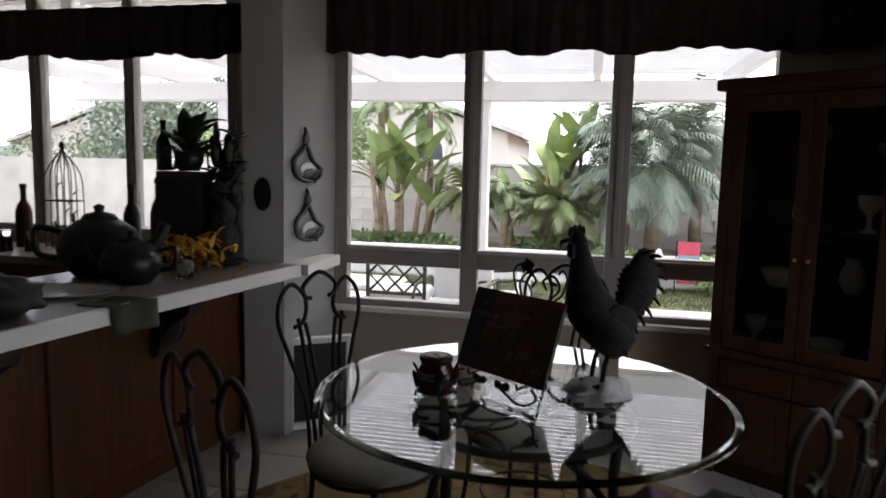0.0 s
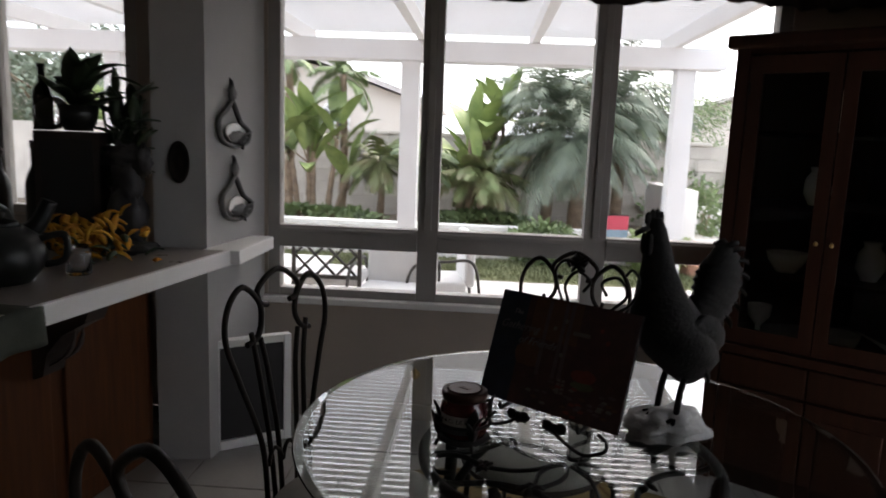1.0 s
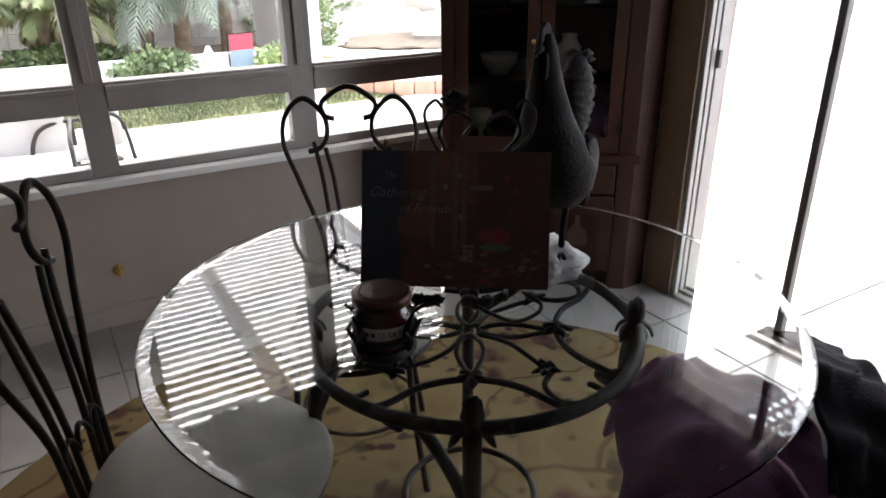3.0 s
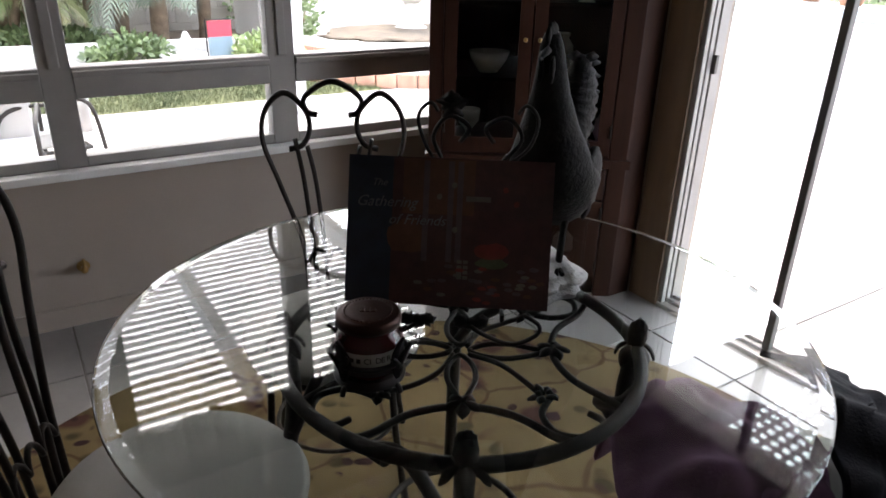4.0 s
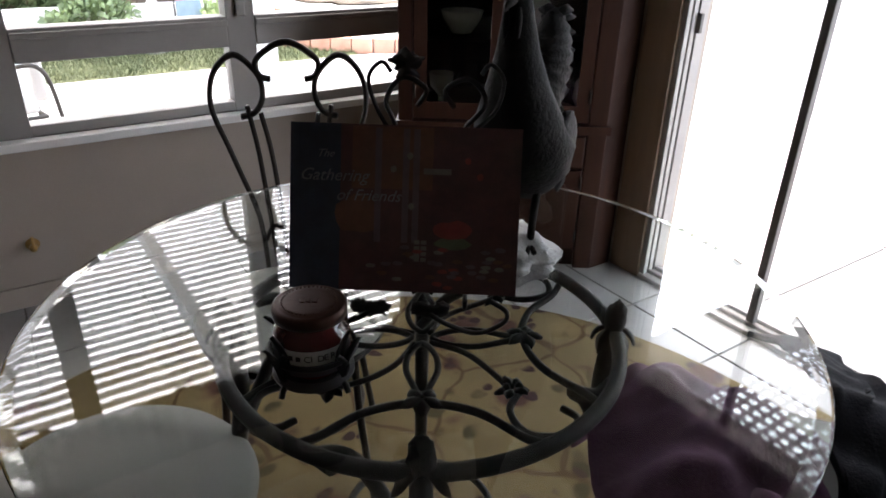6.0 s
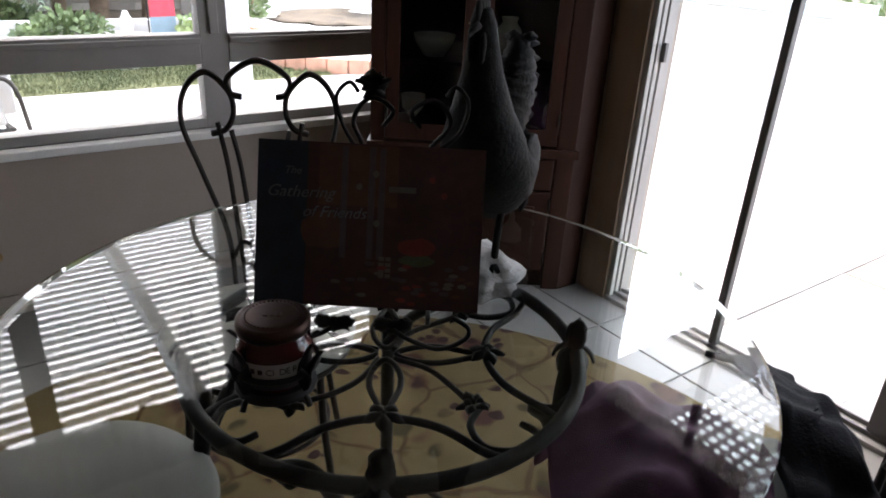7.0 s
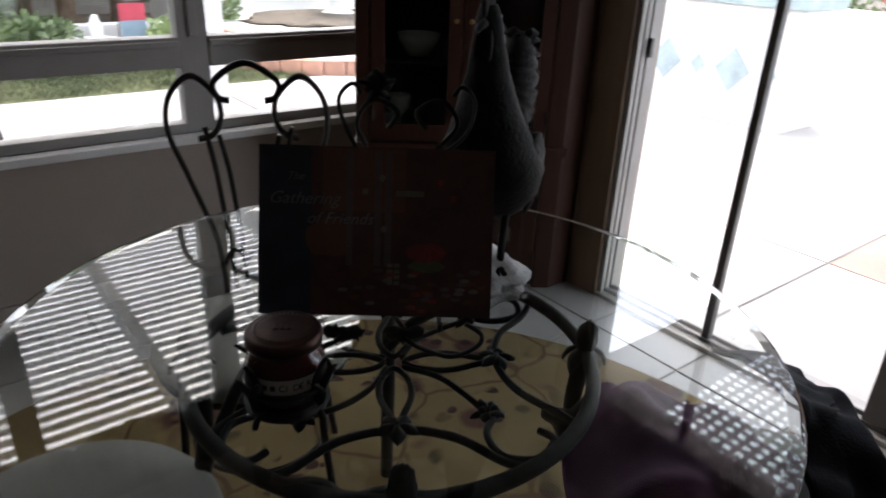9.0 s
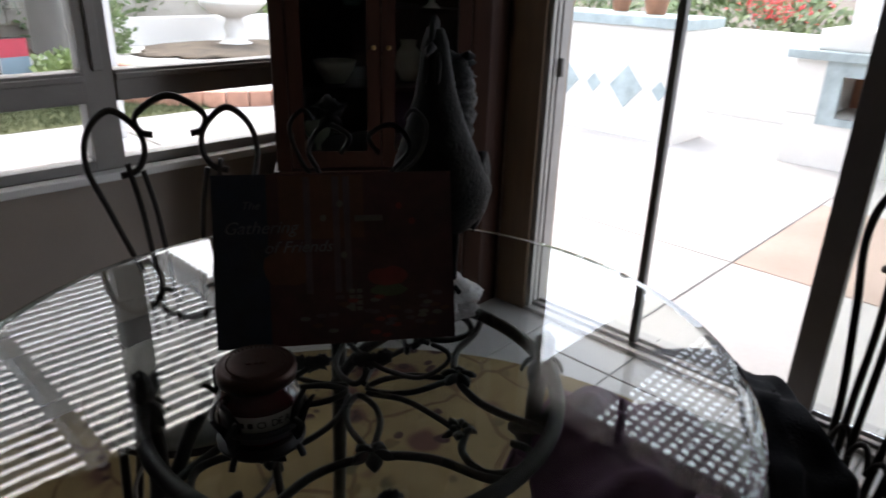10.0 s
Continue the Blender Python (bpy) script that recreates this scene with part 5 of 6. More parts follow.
bottle("oil_bottle", (-2.28, 2.36, KZ), 0.46, 0.045, M["dark_pot"], "dark ceramic bottle with stopper on the counter", "bottle")
bottle("oil_bottle", (-2.50, 2.42, KZ), 0.42, 0.05, M["dark_pot"], "dark ceramic bottle with stopper on the counter", "bottle")
bottle("honey_bottle", (-2.17, 2.25, KZ), 0.30, 0.03, M["amber"], "amber glass bottle on the counter", "bottle")
bottle("oil_bottle", (-3.30, 2.45, KZ), 0.40, 0.05, M["jar_lid"], "red-brown ceramic bottle on the counter", "bottle")
for i, x in enumerate((-3.55, -3.40, -3.22, -3.08)):
    g = thing("drinking_glass", (x, 2.22 + 0.04 * (i % 2), KZ), 0, "clear upturned drinking glass on the counter", "glass", "glasses on the counter")
    bm = bmesh.new()
    lathe(bm, [(0, 0.13), (0.03, 0.13), (0.038, 0.0), (0.035, 0.0), (0.027, 0.125), (0, 0.125)], 20)
    part("body", bm, M["glassware"], g)
cage = thing("wire_birdcage", (-3.02, 2.47, KZ), 0, "arched black wire plant cage in the kitchen window", "birdcage")
for i in range(5):
    x = -0.10 + 0.05 * i
    for y in (-0.05, 0.05):
        bm = bmesh.new()
        hgt = 0.50 + 0.10 * math.cos(x / 0.13 * 1.4)
        sweep(bm, smooth_path([(x, y, 0), (x, y, hgt * 0.7), (x * 0.8, y * 0.6, hgt * 0.92), (0, 0, 0.62)], 5), 0.004, 6)
        part("wire", bm, M["iron"], cage)
bm = bmesh.new()
blob(bm, (0, 0, 0.64), (0.014, 0.014, 0.028), 1, 0.1, 2)
part("finial", bm, M["iron"], cage)
for z in (0.02, 0.3):
    bm = bmesh.new()
    sweep(bm, [(-0.10, -0.05, z), (0.10, -0.05, z), (0.10, 0.05, z), (-0.10, 0.05, z)], 0.0035, 6, closed=True)
    part("hoop", bm, M["iron"], cage)
bm = bmesh.new()
for i in range(10):
    p = Vector((rnd.uniform(-0.08, 0.08), 0, rnd.uniform(0.08, 0.42)))
    leaf(bm, p, p + Vector((rnd.uniform(-0.05, 0.05), 0.01, 0.03)), 0.03)
part("leaves", bm, M["leafdark"], cage)

# ---------------------------------------------------------------- patio furniture
M["furn_dark"] = material("dark_patio_metal", (0.06, 0.055, 0.05), 0.5, metal=0.4, var=0.2)
M["furn_cushion"] = material("white_patio_cushion", (0.70, 0.70, 0.69), 0.9, var=0.06, scale=6, fine=160, bump=0.2)
bench = thing("patio_bench", (-1.26, 3.98, -0.05), 0, "dark metal patio bench with lattice back and white seat", "bench")
for x in (-0.25, 0.22):
    part("upright", soft_box(x - 0.014, x + 0.014, -0.014, 0.014, 0, 0.86, 0.003), M["furn_dark"], bench)
    part("front_leg", soft_box(x - 0.014, x + 0.014, 0.44, 0.468, 0, 0.45, 0.003), M["furn_dark"], bench)
for z in (0.52, 0.83):
    part("back_rail", soft_box(-0.236, 0.206, -0.012, 0.012, z - 0.014, z + 0.014, 0.003), M["furn_dark"], bench)
for k in range(-2, 4):
    for s in (-1, 1):
        bm = bmesh.new()
        c = -0.236 + 0.147 * k
        x0, x1, z0, z1 = (c, c + 0.28, 0.534, 0.816) if s > 0 else (c, c + 0.28, 0.816, 0.534)
        if x0 < -0.236:
            f = (-0.236 - x0) / 0.28
            z0, x0 = z0 + (z1 - z0) * f, -0.236
        if x1 > 0.206:
            f = (x1 - 0.206) / 0.28
            z1, x1 = z1 - (z1 - z0) * f * 0.28 / max(0.28 - max(0, -0.236 - c), 0.01), 0.206
        if x1 - x0 > 0.02:
            sweep(bm, [(x0, 0.002 * s, z0), (x1, 0.002 * s, z1)], 0.010, 6)
            part("lattice_bar", bm, M["furn_dark"], bench)
        else:
            bm.free()
part("seat_cushion", soft_box(-0.25, 0.22, 0.02, 0.46, 0.45, 0.53, 0.02, 3), M["furn_cushion"], bench)


def patio_chair(at, turn, label):
    c = thing("patio_chair", at, turn, label, "chair", "patio chairs")
    part("seat_cushion", soft_box(-0.25, 0.25, 0, 0.5, 0.36, 0.46, 0.03, 3), M["furn_cushion"], c)
    part("back_cushion", soft_box(-0.25, 0.25, -0.06, 0.02, 0.42, 0.82, 0.03, 3), M["furn_cushion"], c)
    for s in (-1, 1):
        bm = bmesh.new()
        sweep(bm, smooth_path([(s * 0.27, 0.52, 0), (s * 0.28, 0.48, 0.3), (s * 0.28, 0.40, 0.58), (s * 0.28, 0.15, 0.62), (s * 0.28, -0.04, 0.60), (s * 0.27, -0.10, 0.30), (s * 0.27, -0.14, 0.0)], 6), 0.012, 8)
        part("arm_frame", bm, M["furn_dark"], c)
    bm = bmesh.new()
    sweep(bm, [(-0.27, -0.02, 0.345), (0.27, -0.02, 0.345), (0.27, 0.48, 0.345), (-0.27, 0.48, 0.345)], 0.012, 8, closed=True)
    part("seat_frame", bm, M["furn_dark"], c)
    return c


patio_chair((-0.78, 4.25, -0.05), 175, "patio armchair with pale cushions and dark metal frame")
patio_chair((-0.33, 4.55, -0.05), 100, "patio armchair with pale cushions and curved dark legs")
pt = thing("patio_table", (-1.9, 4.9, -0.05), 0, "low white patio table beside the bench", "table")
part("tabletop", soft_box(-0.4, 0.4, -0.3, 0.3, 0.42, 0.46, 0.01), M["white_paint"], pt)
for x in (-0.35, 0.35):
    for y in (-0.25, 0.25):
        part("leg", soft_box(x - 0.02, x + 0.02, y - 0.02, y + 0.02, 0, 0.42, 0.003), M["white_paint"], pt)

# ---------------------------------------------------------------- barbecue island and oven
M["bluetile"] = material("blue_grey_tile", (0.37, 0.44, 0.45), 0.35, var=0.2, scale=8, bump=0.05)
isl = thing("barbecue_island", (5.20, 2.74, -0.05), 0, "white stucco barbecue island with blue-grey diamond tiles", "outdoor counter")
part("body", soft_box(0, 0.62, 0, 2.7, 0, 1.0, 0.015), M["stucco"], isl)
part("top_ledge", soft_box(-0.03, 0.65, -0.03, 2.73, 1.0, 1.09, 0.01), M["bluetile"], isl)
for i in range(3):
    y = 0.525 + 0.68 * i
    for yy, r in ((y, 0.165), (y - 0.34, 0.075)):
        bm = bmesh.new()
        A = [bm.verts.new((-0.008, yy + a * r, 0.468 + b * r * 1.15)) for a, b in ((-1, 0), (0, -1), (1, 0), (0, 1))]
        B = [bm.verts.new((0.004, yy + a * r * 1.05, 0.468 + b * r * 1.2)) for a, b in ((-1, 0), (0, -1), (1, 0), (0, 1))]
        bm.faces.new(A[::-1])
        for k in range(4):
            bm.faces.new((A[k], A[(k + 1) % 4], B[(k + 1) % 4], B[k]))
        part("diamond_tile", bm, M["bluetile"], isl)
M["clay"] = material("terracotta", (0.42, 0.20, 0.12), 0.85, var=0.2, scale=10)
M["leaf_green"] = material("garden_leaf", (0.095, 0.145, 0.055), 0.55, var=0.4, scale=6, tint=(0.18, 0.24, 0.09), rand=0.15)
M["leaf_light"] = material("banana_leaf", (0.19, 0.275, 0.09), 0.5, var=0.3, scale=5, tint=(0.32, 0.39, 0.14), rand=0.15)
M["leaf_blue"] = material("palm_frond", (0.15, 0.19, 0.13), 0.5, var=0.35, scale=5, tint=(0.21, 0.25, 0.17), rand=0.15)
M["petal_red"] = material("red_petal", (0.55, 0.05, 0.05), 0.6, var=0.3, scale=20)
M["leaf_dry"] = material("dry_frond", (0.20, 0.175, 0.08), 0.6, var=0.35, scale=5, tint=(0.12, 0.17, 0.06), rand=0.15)
M["bark"] = material("palm_bark", (0.22, 0.16, 0.11), 0.9, var=0.4, scale=10, fine=50, bump=0.6, bump_dist=0.01)
for i, (x, y, r) in enumerate(((5.55, 3.25, 0.12), (5.7, 3.7, 0.10), (5.6, 4.3, 0.14))):
    p = thing("potted_plant", (x, y, 1.041), 0, "terracotta pot with small green plant on the island", "plant", "pots on the island")
    bm = bmesh.new()
    lathe(bm, [(0, 0), (r * 0.7, 0), (r, r * 1.3), (r * 1.1, r * 1.3), (r * 1.1, r * 1.6), (r * 0.95, r * 1.6), (r * 0.9, r * 1.4), (0, r * 1.4)], 20)
    part("pot", bm, M["clay"], p)
    bm = bmesh.new()
    for k in range(40):
        a, e = rnd.uniform(0, 6.28), rnd.uniform(0.2, 1.5)
        L = rnd.uniform(0.12, 0.3)
        leaf(bm, (0, 0, r * 1.4), (math.cos(a) * math.cos(e) * L, math.sin(a) * math.cos(e) * L, r * 1.4 + math.sin(e) * L), 0.05, 0.4, 0.002, 3)
    part("leaves", bm, M["leaf_green"], p)
oven = thing("outdoor_fireplace", (5.44, 1.0, -0.05), 0, "white stucco outdoor fireplace with blue-grey tiled opening", "fireplace")
part("base", soft_box(0, 0.75, -0.6, 0.92, 0, 0.42, 0.015), M["stucco"], oven)
part("side", soft_box(0, 0.75, 0.62, 0.92, 0.42, 0.85, 0.012), M["stucco"], oven)
part("side", soft_box(0, 0.75, -0.6, -0.02, 0.42, 0.85, 0.012), M["stucco"], oven)
part("back", soft_box(0.65, 0.75, -0.02, 0.62, 0.42, 0.85, 0.004), M["clay"], oven)
part("surround", boxes([(-0.01, 0.03, 0.55, 0.68, 0.36, 0.85), (-0.01, 0.03, -0.06, 0.03, 0.36, 0.85), (-0.01, 0.03, 0.03, 0.55, 0.36, 0.42), (-0.01, 0.03, 0.03, 0.55, 0.74, 0.85)]), M["bluetile"], oven)
part("mantel", soft_box(-0.05, 0.8, -0.66, 0.98, 0.85, 0.92, 0.01), M["bluetile"], oven)
part("cap", soft_box(0.05, 0.75, -0.55, 0.80, 0.92, 1.08, 0.02), M["stucco"], oven)

# ---------------------------------------------------------------- garden walls, steps and fountain
structure("planter_wall", soft_box(-9, 2.4, 8.15, 8.35, -0.1, 0.38, 0.01), M["stucco"], "low white stucco planter wall", "wall")
structure("planter_bed", boxes([(-9, 2.4, 8.35, 10.6, -0.1, 0.22)]), M["soil"], "raised planting bed of dark soil", "ground")
structure("patio_wall", soft_box(7.1, 7.3, -6, 5.6, -0.1, 0.86, 0.01), M["stucco"], "white stucco wall round the patio", "wall")
structure("patio_wall", soft_box(2.6, 9.0, 9.9, 10.1, -0.1, 0.62, 0.01), M["stucco"], "low white stucco wall behind the fountain", "wall")
structure("patio_wall", soft_box(2.3, 2.5, 8.1, 10.1, -0.1, 0.95, 0.01), M["stucco"], "white stucco end wall beside the shrubs", "wall")
M["brick"] = material("salmon_brick", (0.50, 0.27, 0.19), 0.85, var=0.2, scale=8, fine=60, bump=0.3, rand=0.15)
steps = thing("round_brick_step", (4.3, 8.6, 0), 0, "round salmon brick steps in front of the fountain", "steps")
bm = bmesh.new()
lathe(bm, [(0, -0.08), (2.18, -0.08), (2.18, 0.10), (0, 0.10)], 64)
part("lower_core", bm, M["stucco"], steps)
bm = bmesh.new()
lathe(bm, [(0, 0.10), (1.68, 0.10), (1.68, 0.26), (0, 0.26)], 64)
part("upper_core", bm, M["stucco"], steps)
for R, z0, z1, nb in ((2.25, -0.06, 0.105, 60), (1.75, 0.10, 0.265, 48)):
    w = 2 * math.pi * R / nb * 0.47
    bmesh_brick = mesh_of("brick", soft_box(-0.06, 0.06, -w, w, z0, z1, 0.008, 1), M["brick"])
    for k in range(nb):
        a = 2 * math.pi * k / nb
        if math.sin(a) > 0.35:
            continue
        b = new("brick", bmesh_brick)
        b.parent = steps
        b.matrix_local = Matrix.Rotation(a, 4, 'Z') @ Matrix.Translation((R - 0.06, 0, 0))
gr = single("gravel_ring", blob(bmesh.new(), (0, 0, 0), (1.35, 1.0, 0.06), 4, 0.2, 6, 40, 10), M["soil"], "dark gravel bed round the fountain foot", "gravel", kind="stuff", at=(4.5, 8.8, 0.27))
fo = thing("garden_fountain", (4.55, 9.0, 0.265), 0, "white cast stone garden fountain with bowl and finial", "fountain")
bm = bmesh.new()
lathe(bm, [(0, 0), (0.24, 0), (0.24, 0.06), (0.17, 0.09), (0.12, 0.16), (0.15, 0.28), (0.10, 0.36), (0.13, 0.40)], 28)
part("pedestal", bm, M["stucco"], fo)
bm = bmesh.new()
lathe(bm, [(0.10, 0.40), (0.30, 0.46), (0.44, 0.58), (0.46, 0.63), (0.43, 0.64), (0.38, 0.58), (0, 0.52)], 36)
part("bowl", bm, M["stucco"], fo)
bm = bmesh.new()
lathe(bm, [(0.08, 0.52), (0.11, 0.60), (0.07, 0.70), (0.10, 0.84), (0.20, 0.92), (0.21, 0.95), (0.08, 0.95), (0.05, 1.1), (0.08, 1.18), (0, 1.28)], 28)
part("finial", bm, M["stucco"], fo)
bb = thing("bird_bath", (1.05, 7.75, -0.045), 0, "small white bird bath with figure on the lawn", "bird bath")
bm = bmesh.new()
lathe(bm, [(0, 0), (0.12, 0), (0.06, 0.06), (0.05, 0.22), (0.08, 0.25), (0.24, 0.31), (0.25, 0.34), (0.22, 0.34), (0, 0.30)], 28)
part("basin", bm, M["stucco"], bb)
bm = bmesh.new()
blob(bm, (0.05, 0.05, 0.42), (0.06, 0.05, 0.13), 3, 0.3, 3)
blob(bm, (0.05, 0.05, 0.53), (0.035, 0.035, 0.04), 4, 0.2, 3)
part("figure", bm, M["stucco"], bb)
M["flag_red"] = material("red_banner_cloth", (0.50, 0.07, 0.10), 0.9, var=0.15)
M["flag_blue"] = material("blue_banner_cloth", (0.22, 0.30, 0.36), 0.9, var=0.15)
fg = thing("garden_flag", (1.45, 7.75, -0.16), 8, "small red and blue garden flag on a stake", "flag")
bm = bmesh.new()
sweep(bm, [(-0.15, 0, 0), (-0.15, 0, 0.80), (0.15, 0, 0.80)], 0.008, 6)
part("stake", bm, M["iron"], fg)
part("cloth_top", soft_box(-0.13, 0.14, -0.004, 0.004, 0.62, 0.79, 0.002, 1), M["flag_red"], fg)
part("cloth_middle", soft_box(-0.13, 0.14, -0.004, 0.004, 0.38, 0.62, 0.002, 1), M["flag_blue"], fg)
part("cloth_bottom", soft_box(-0.13, 0.14, -0.004, 0.004, 0.26, 0.38, 0.002, 1), M["flag_red"], fg)


# ---------------------------------------------------------------- plants
def blade_leaf(bm, base, direction, length, width, droop, n=6):
    """A broad garden leaf that bends over, with a folded midrib and a torn edge."""
    base, d = Vector(base), Vector(direction).normalized()
    side = d.cross(Vector((0, 0, 1)))
    side = side.normalized() if side.length > 1e-4 else Vector((1, 0, 0))
    pts = []
    p, t = base.copy(), d.copy()
    for i in range(n + 1):
        pts.append((p.copy(), t.copy()))
        t = (t + Vector((0, 0, -droop / n))).normalized()
        p = p + t * length / n
    rows = []
    for i, (p, t) in enumerate(pts):
        f = i / n
        w = width * (math.sin(math.pi * min(1, 0.06 + f * 0.94)) ** 0.7) * (1 + 0.15 * noise.noise(p * 6))
        up = side.cross(t)
        rows.append((bm.verts.new(p - side * w / 2 + up * w * 0.12), bm.verts.new(p), bm.verts.new(p + side * w / 2 + up * w * 0.12)))
    for a, b in zip(rows, rows[1:]):
        for k in (0, 1):
            f = bm.faces.new((a[k], a[k + 1], b[k + 1], b[k]))
            f.smooth = True


def frond(bm, base, direction, length, droop, leaflets=24, ll=0.32, lw=0.03):
    """A palm frond: a curved rib with narrow leaflets on both sides."""
    p, t = Vector(base), Vector(direction).normalized()
    side = t.cross(Vector((0, 0, 1)))
    side = side.normalized() if side.length > 1e-4 else Vector((1, 0, 0))
    n = leaflets
    last = p.copy()
    for i in range(n):
        f = i / n
        t = (t + Vector((0, 0, -droop / n))).normalized()
        q = p + t * length / n
        up = side.cross(t)
        w = 0.012 * (1 - f) + 0.004
        vs = [bm.verts.new(v) for v in (p - side * w, p + side * w, q + side * w * 0.9, q - side * w * 0.9)]
        bm.faces.new(vs)
        if f > 0.12:
            L = ll * math.sin(math.pi * (0.15 + 0.8 * f)) * (0.85 + 0.3 * rnd.random())
            for s in (-1, 1):
                d = (side * s * 0.75 + t * 0.6 + up * 0.12 + Vector((0, 0, -0.28 - 0.25 * rnd.random()))).normalized()
                m1 = q + d * L * 0.5 + up * 0.01
                tip = q + d * L + Vector((0, 0, -0.25 * L))
                o = t * lw / 2
                vs = [bm.verts.new(v) for v in (q - o, q + o, m1 + o, m1 - o)]
                bm.faces.new(vs)
                bm.faces.new((vs[3], vs[2], bm.verts.new(tip)))
        p = q


def trunk(bm, pts, r0, r1):
    P = smooth_path(pts, 6)
    k = len(P)
    sweep(bm, P, [r0 + (r1 - r0) * i / (k - 1) + 0.006 * math.sin(i * 2.3) for i in range(k)], 10)


def palm(at, height, r, fronds, length, label, lean=(0, 0), mat="leaf_blue", droop=1.5, spread=1.0, ll=0.34):
    t = thing("palm_tree", at, 0, label, "tree")
    top = Vector((lean[0], lean[1], height))
    bm = bmesh.new()
    trunk(bm, [(0, 0, -0.1), top * 0.5 + Vector((0.03, 0, 0)), top], r, r * 0.8)
    part("trunk", bm, M["bark"], t)
    bm = bmesh.new()
    for i in range(fronds):
        a = i * 2.399 + rnd.uniform(-0.2, 0.2)
        e = rnd.uniform(-0.15, 1.25) * spread
        frond(bm, top + Vector((0, 0, rnd.uniform(-0.1, 0.05))), (math.cos(a) * math.cos(e), math.sin(a) * math.cos(e), math.sin(e)), length * rnd.uniform(0.75, 1.1), droop * rnd.uniform(0.7, 1.2), ll=ll)
    part("crown", bm, M[mat], t)
    return t


def banana(at, stems, label, seed):
    r = random.Random(seed)
    t = thing("banana_plant", at, 0, label, "plant")
    tb = bmesh.new()
    lb = bmesh.new()
    for s in range(stems):
        x, y, h = r.uniform(-0.55, 0.55), r.uniform(-0.2, 0.2), r.uniform(0.5, 1.6)
        trunk(tb, [(x * 0.6, y, -0.05), (x * 0.8, y, h * 0.5), (x, y, h)], 0.055, 0.03)
        for k in range(r.randint(4, 7)):
            a, e = r.uniform(0, 6.28), r.uniform(0.6, 1.45)
            st = Vector((x, y, h - r.uniform(0, 0.25)))
            d = Vector((math.cos(a) * math.cos(e), math.sin(a) * math.cos(e), math.sin(e)))
            q = st + d * r.uniform(0.12, 0.3)
            sweep(tb, [st, q], 0.012, 5)
            blade_leaf(lb, q, d, r.uniform(0.55, 0.95), r.uniform(0.20, 0.30), r.uniform(0.3, 1.1))
    part("stems", tb, M["bark"], t)
    part("leaves", lb, M["leaf_light"], t)
    return t


def shrub(at, radii, leaves, label, seed, mat="leaf_green", size=0.07, cat="shrub", name="shrub"):
    r = random.Random(seed)
    t = thing(name, at, 0, label, cat)
    bm = bmesh.new()
    for k in range(5):
        a = r.uniform(0, 6.28)
        sweep(bm, [(0, 0, 0), (math.cos(a) * radii[0] * 0.5, math.sin(a) * radii[1] * 0.5, radii[2] * 1.1)], [0.03, 0.012], 6)
    part("branches", bm, M["bark"], t)
    bm = bmesh.new()
    for k in range(leaves):
        d = Vector((r.gauss(0, 1), r.gauss(0, 1), r.gauss(0.15, 1))).normalized()
        f = r.uniform(0.55, 1.0) * (1 + 0.28 * noise.noise(d * 2.4 + Vector((seed, 0, 0))))
        p = Vector((d.x * radii[0] * f, d.y * radii[1] * f, radii[2] + d.z * radii[2] * f))
        dd = (d + Vector((r.gauss(0, 0.6), r.gauss(0, 0.6), r.gauss(0, 0.6)))).normalized()
        sd = dd.orthogonal().normalized() * size * r.uniform(0.3, 0.5)
        q = p + dd * size * r.uniform(0.8, 1.5)
        bm.faces.new([bm.verts.new(v) for v in (p, (p + q) / 2 + sd, q, (p + q) / 2 - sd)])
    part("foliage", bm, M[mat], t)
    return t


BEDZ = 0.22
banana((-2.75, 9.3, BEDZ), 7, "clump of tall banana plants against the garden wall", 3)
banana((-0.75, 9.35, BEDZ), 6, "clump of tall banana plants beside the palms", 8)
palm((-2.35, 9.6, BEDZ), 2.15, 0.06, 12, 0.75, "slim young palm behind the banana plants", mat="leaf_green", droop=1.8, ll=0.2)
palm((-1.05, 9.0, BEDZ), 1.0, 0.07, 16, 0.65, "short bushy palm in the planting bed", mat="leaf_green", droop=2.2, ll=0.2)
palm((-3.2, 9.7, BEDZ), 2.4, 0.07, 9, 0.7, "slim palm with a pale trunk", mat="leaf_green", droop=1.9, ll=0.2)
palm((1.1, 9.2, BEDZ), 1.35, 0.11, 74, 1.4, "large bushy blue-green palm behind the lawn", droop=1.9)
palm((0.72, 9.5, BEDZ), 1.75, 0.09, 46, 1.25, "blue-green palm with drooping fronds", droop=2.0)
palm((1.75, 9.6, BEDZ), 1.95, 0.09, 46, 1.2, "blue-green palm with drooping fronds", droop=2.0)
palm((-0.25, 9.15, BEDZ), 0.75, 0.08, 34, 0.8, "short dry palm with yellowing fronds in the planting bed", mat="leaf_dry", droop=1.6, ll=0.26)
palm((-1.75, 9.45, BEDZ), 0.9, 0.06, 22, 0.75, "short bushy palm in the planting bed", mat="leaf_dry", droop=1.6, ll=0.24)
banana((0.1, 9.7, BEDZ), 5, "tall banana plants half hidden by the palms", 13)
shrub((0.55, 7.95, -0.05), (0.45, 0.35, 0.26), 1500, "dark rounded garden shrub by the lawn", 2)
shrub((1.95, 7.8, -0.05), (0.42, 0.35, 0.25), 1500, "bright green rounded shrub by the white wall", 5, "leaf_light")
shrub((-0.2, 8.95, BEDZ), (0.7, 0.35, 0.13), 1400, "low green planting in the raised bed", 6)
shrub((-2.8, 8.95, BEDZ), (1.2, 0.35, 0.12), 1600, "low green planting in the raised bed", 7)
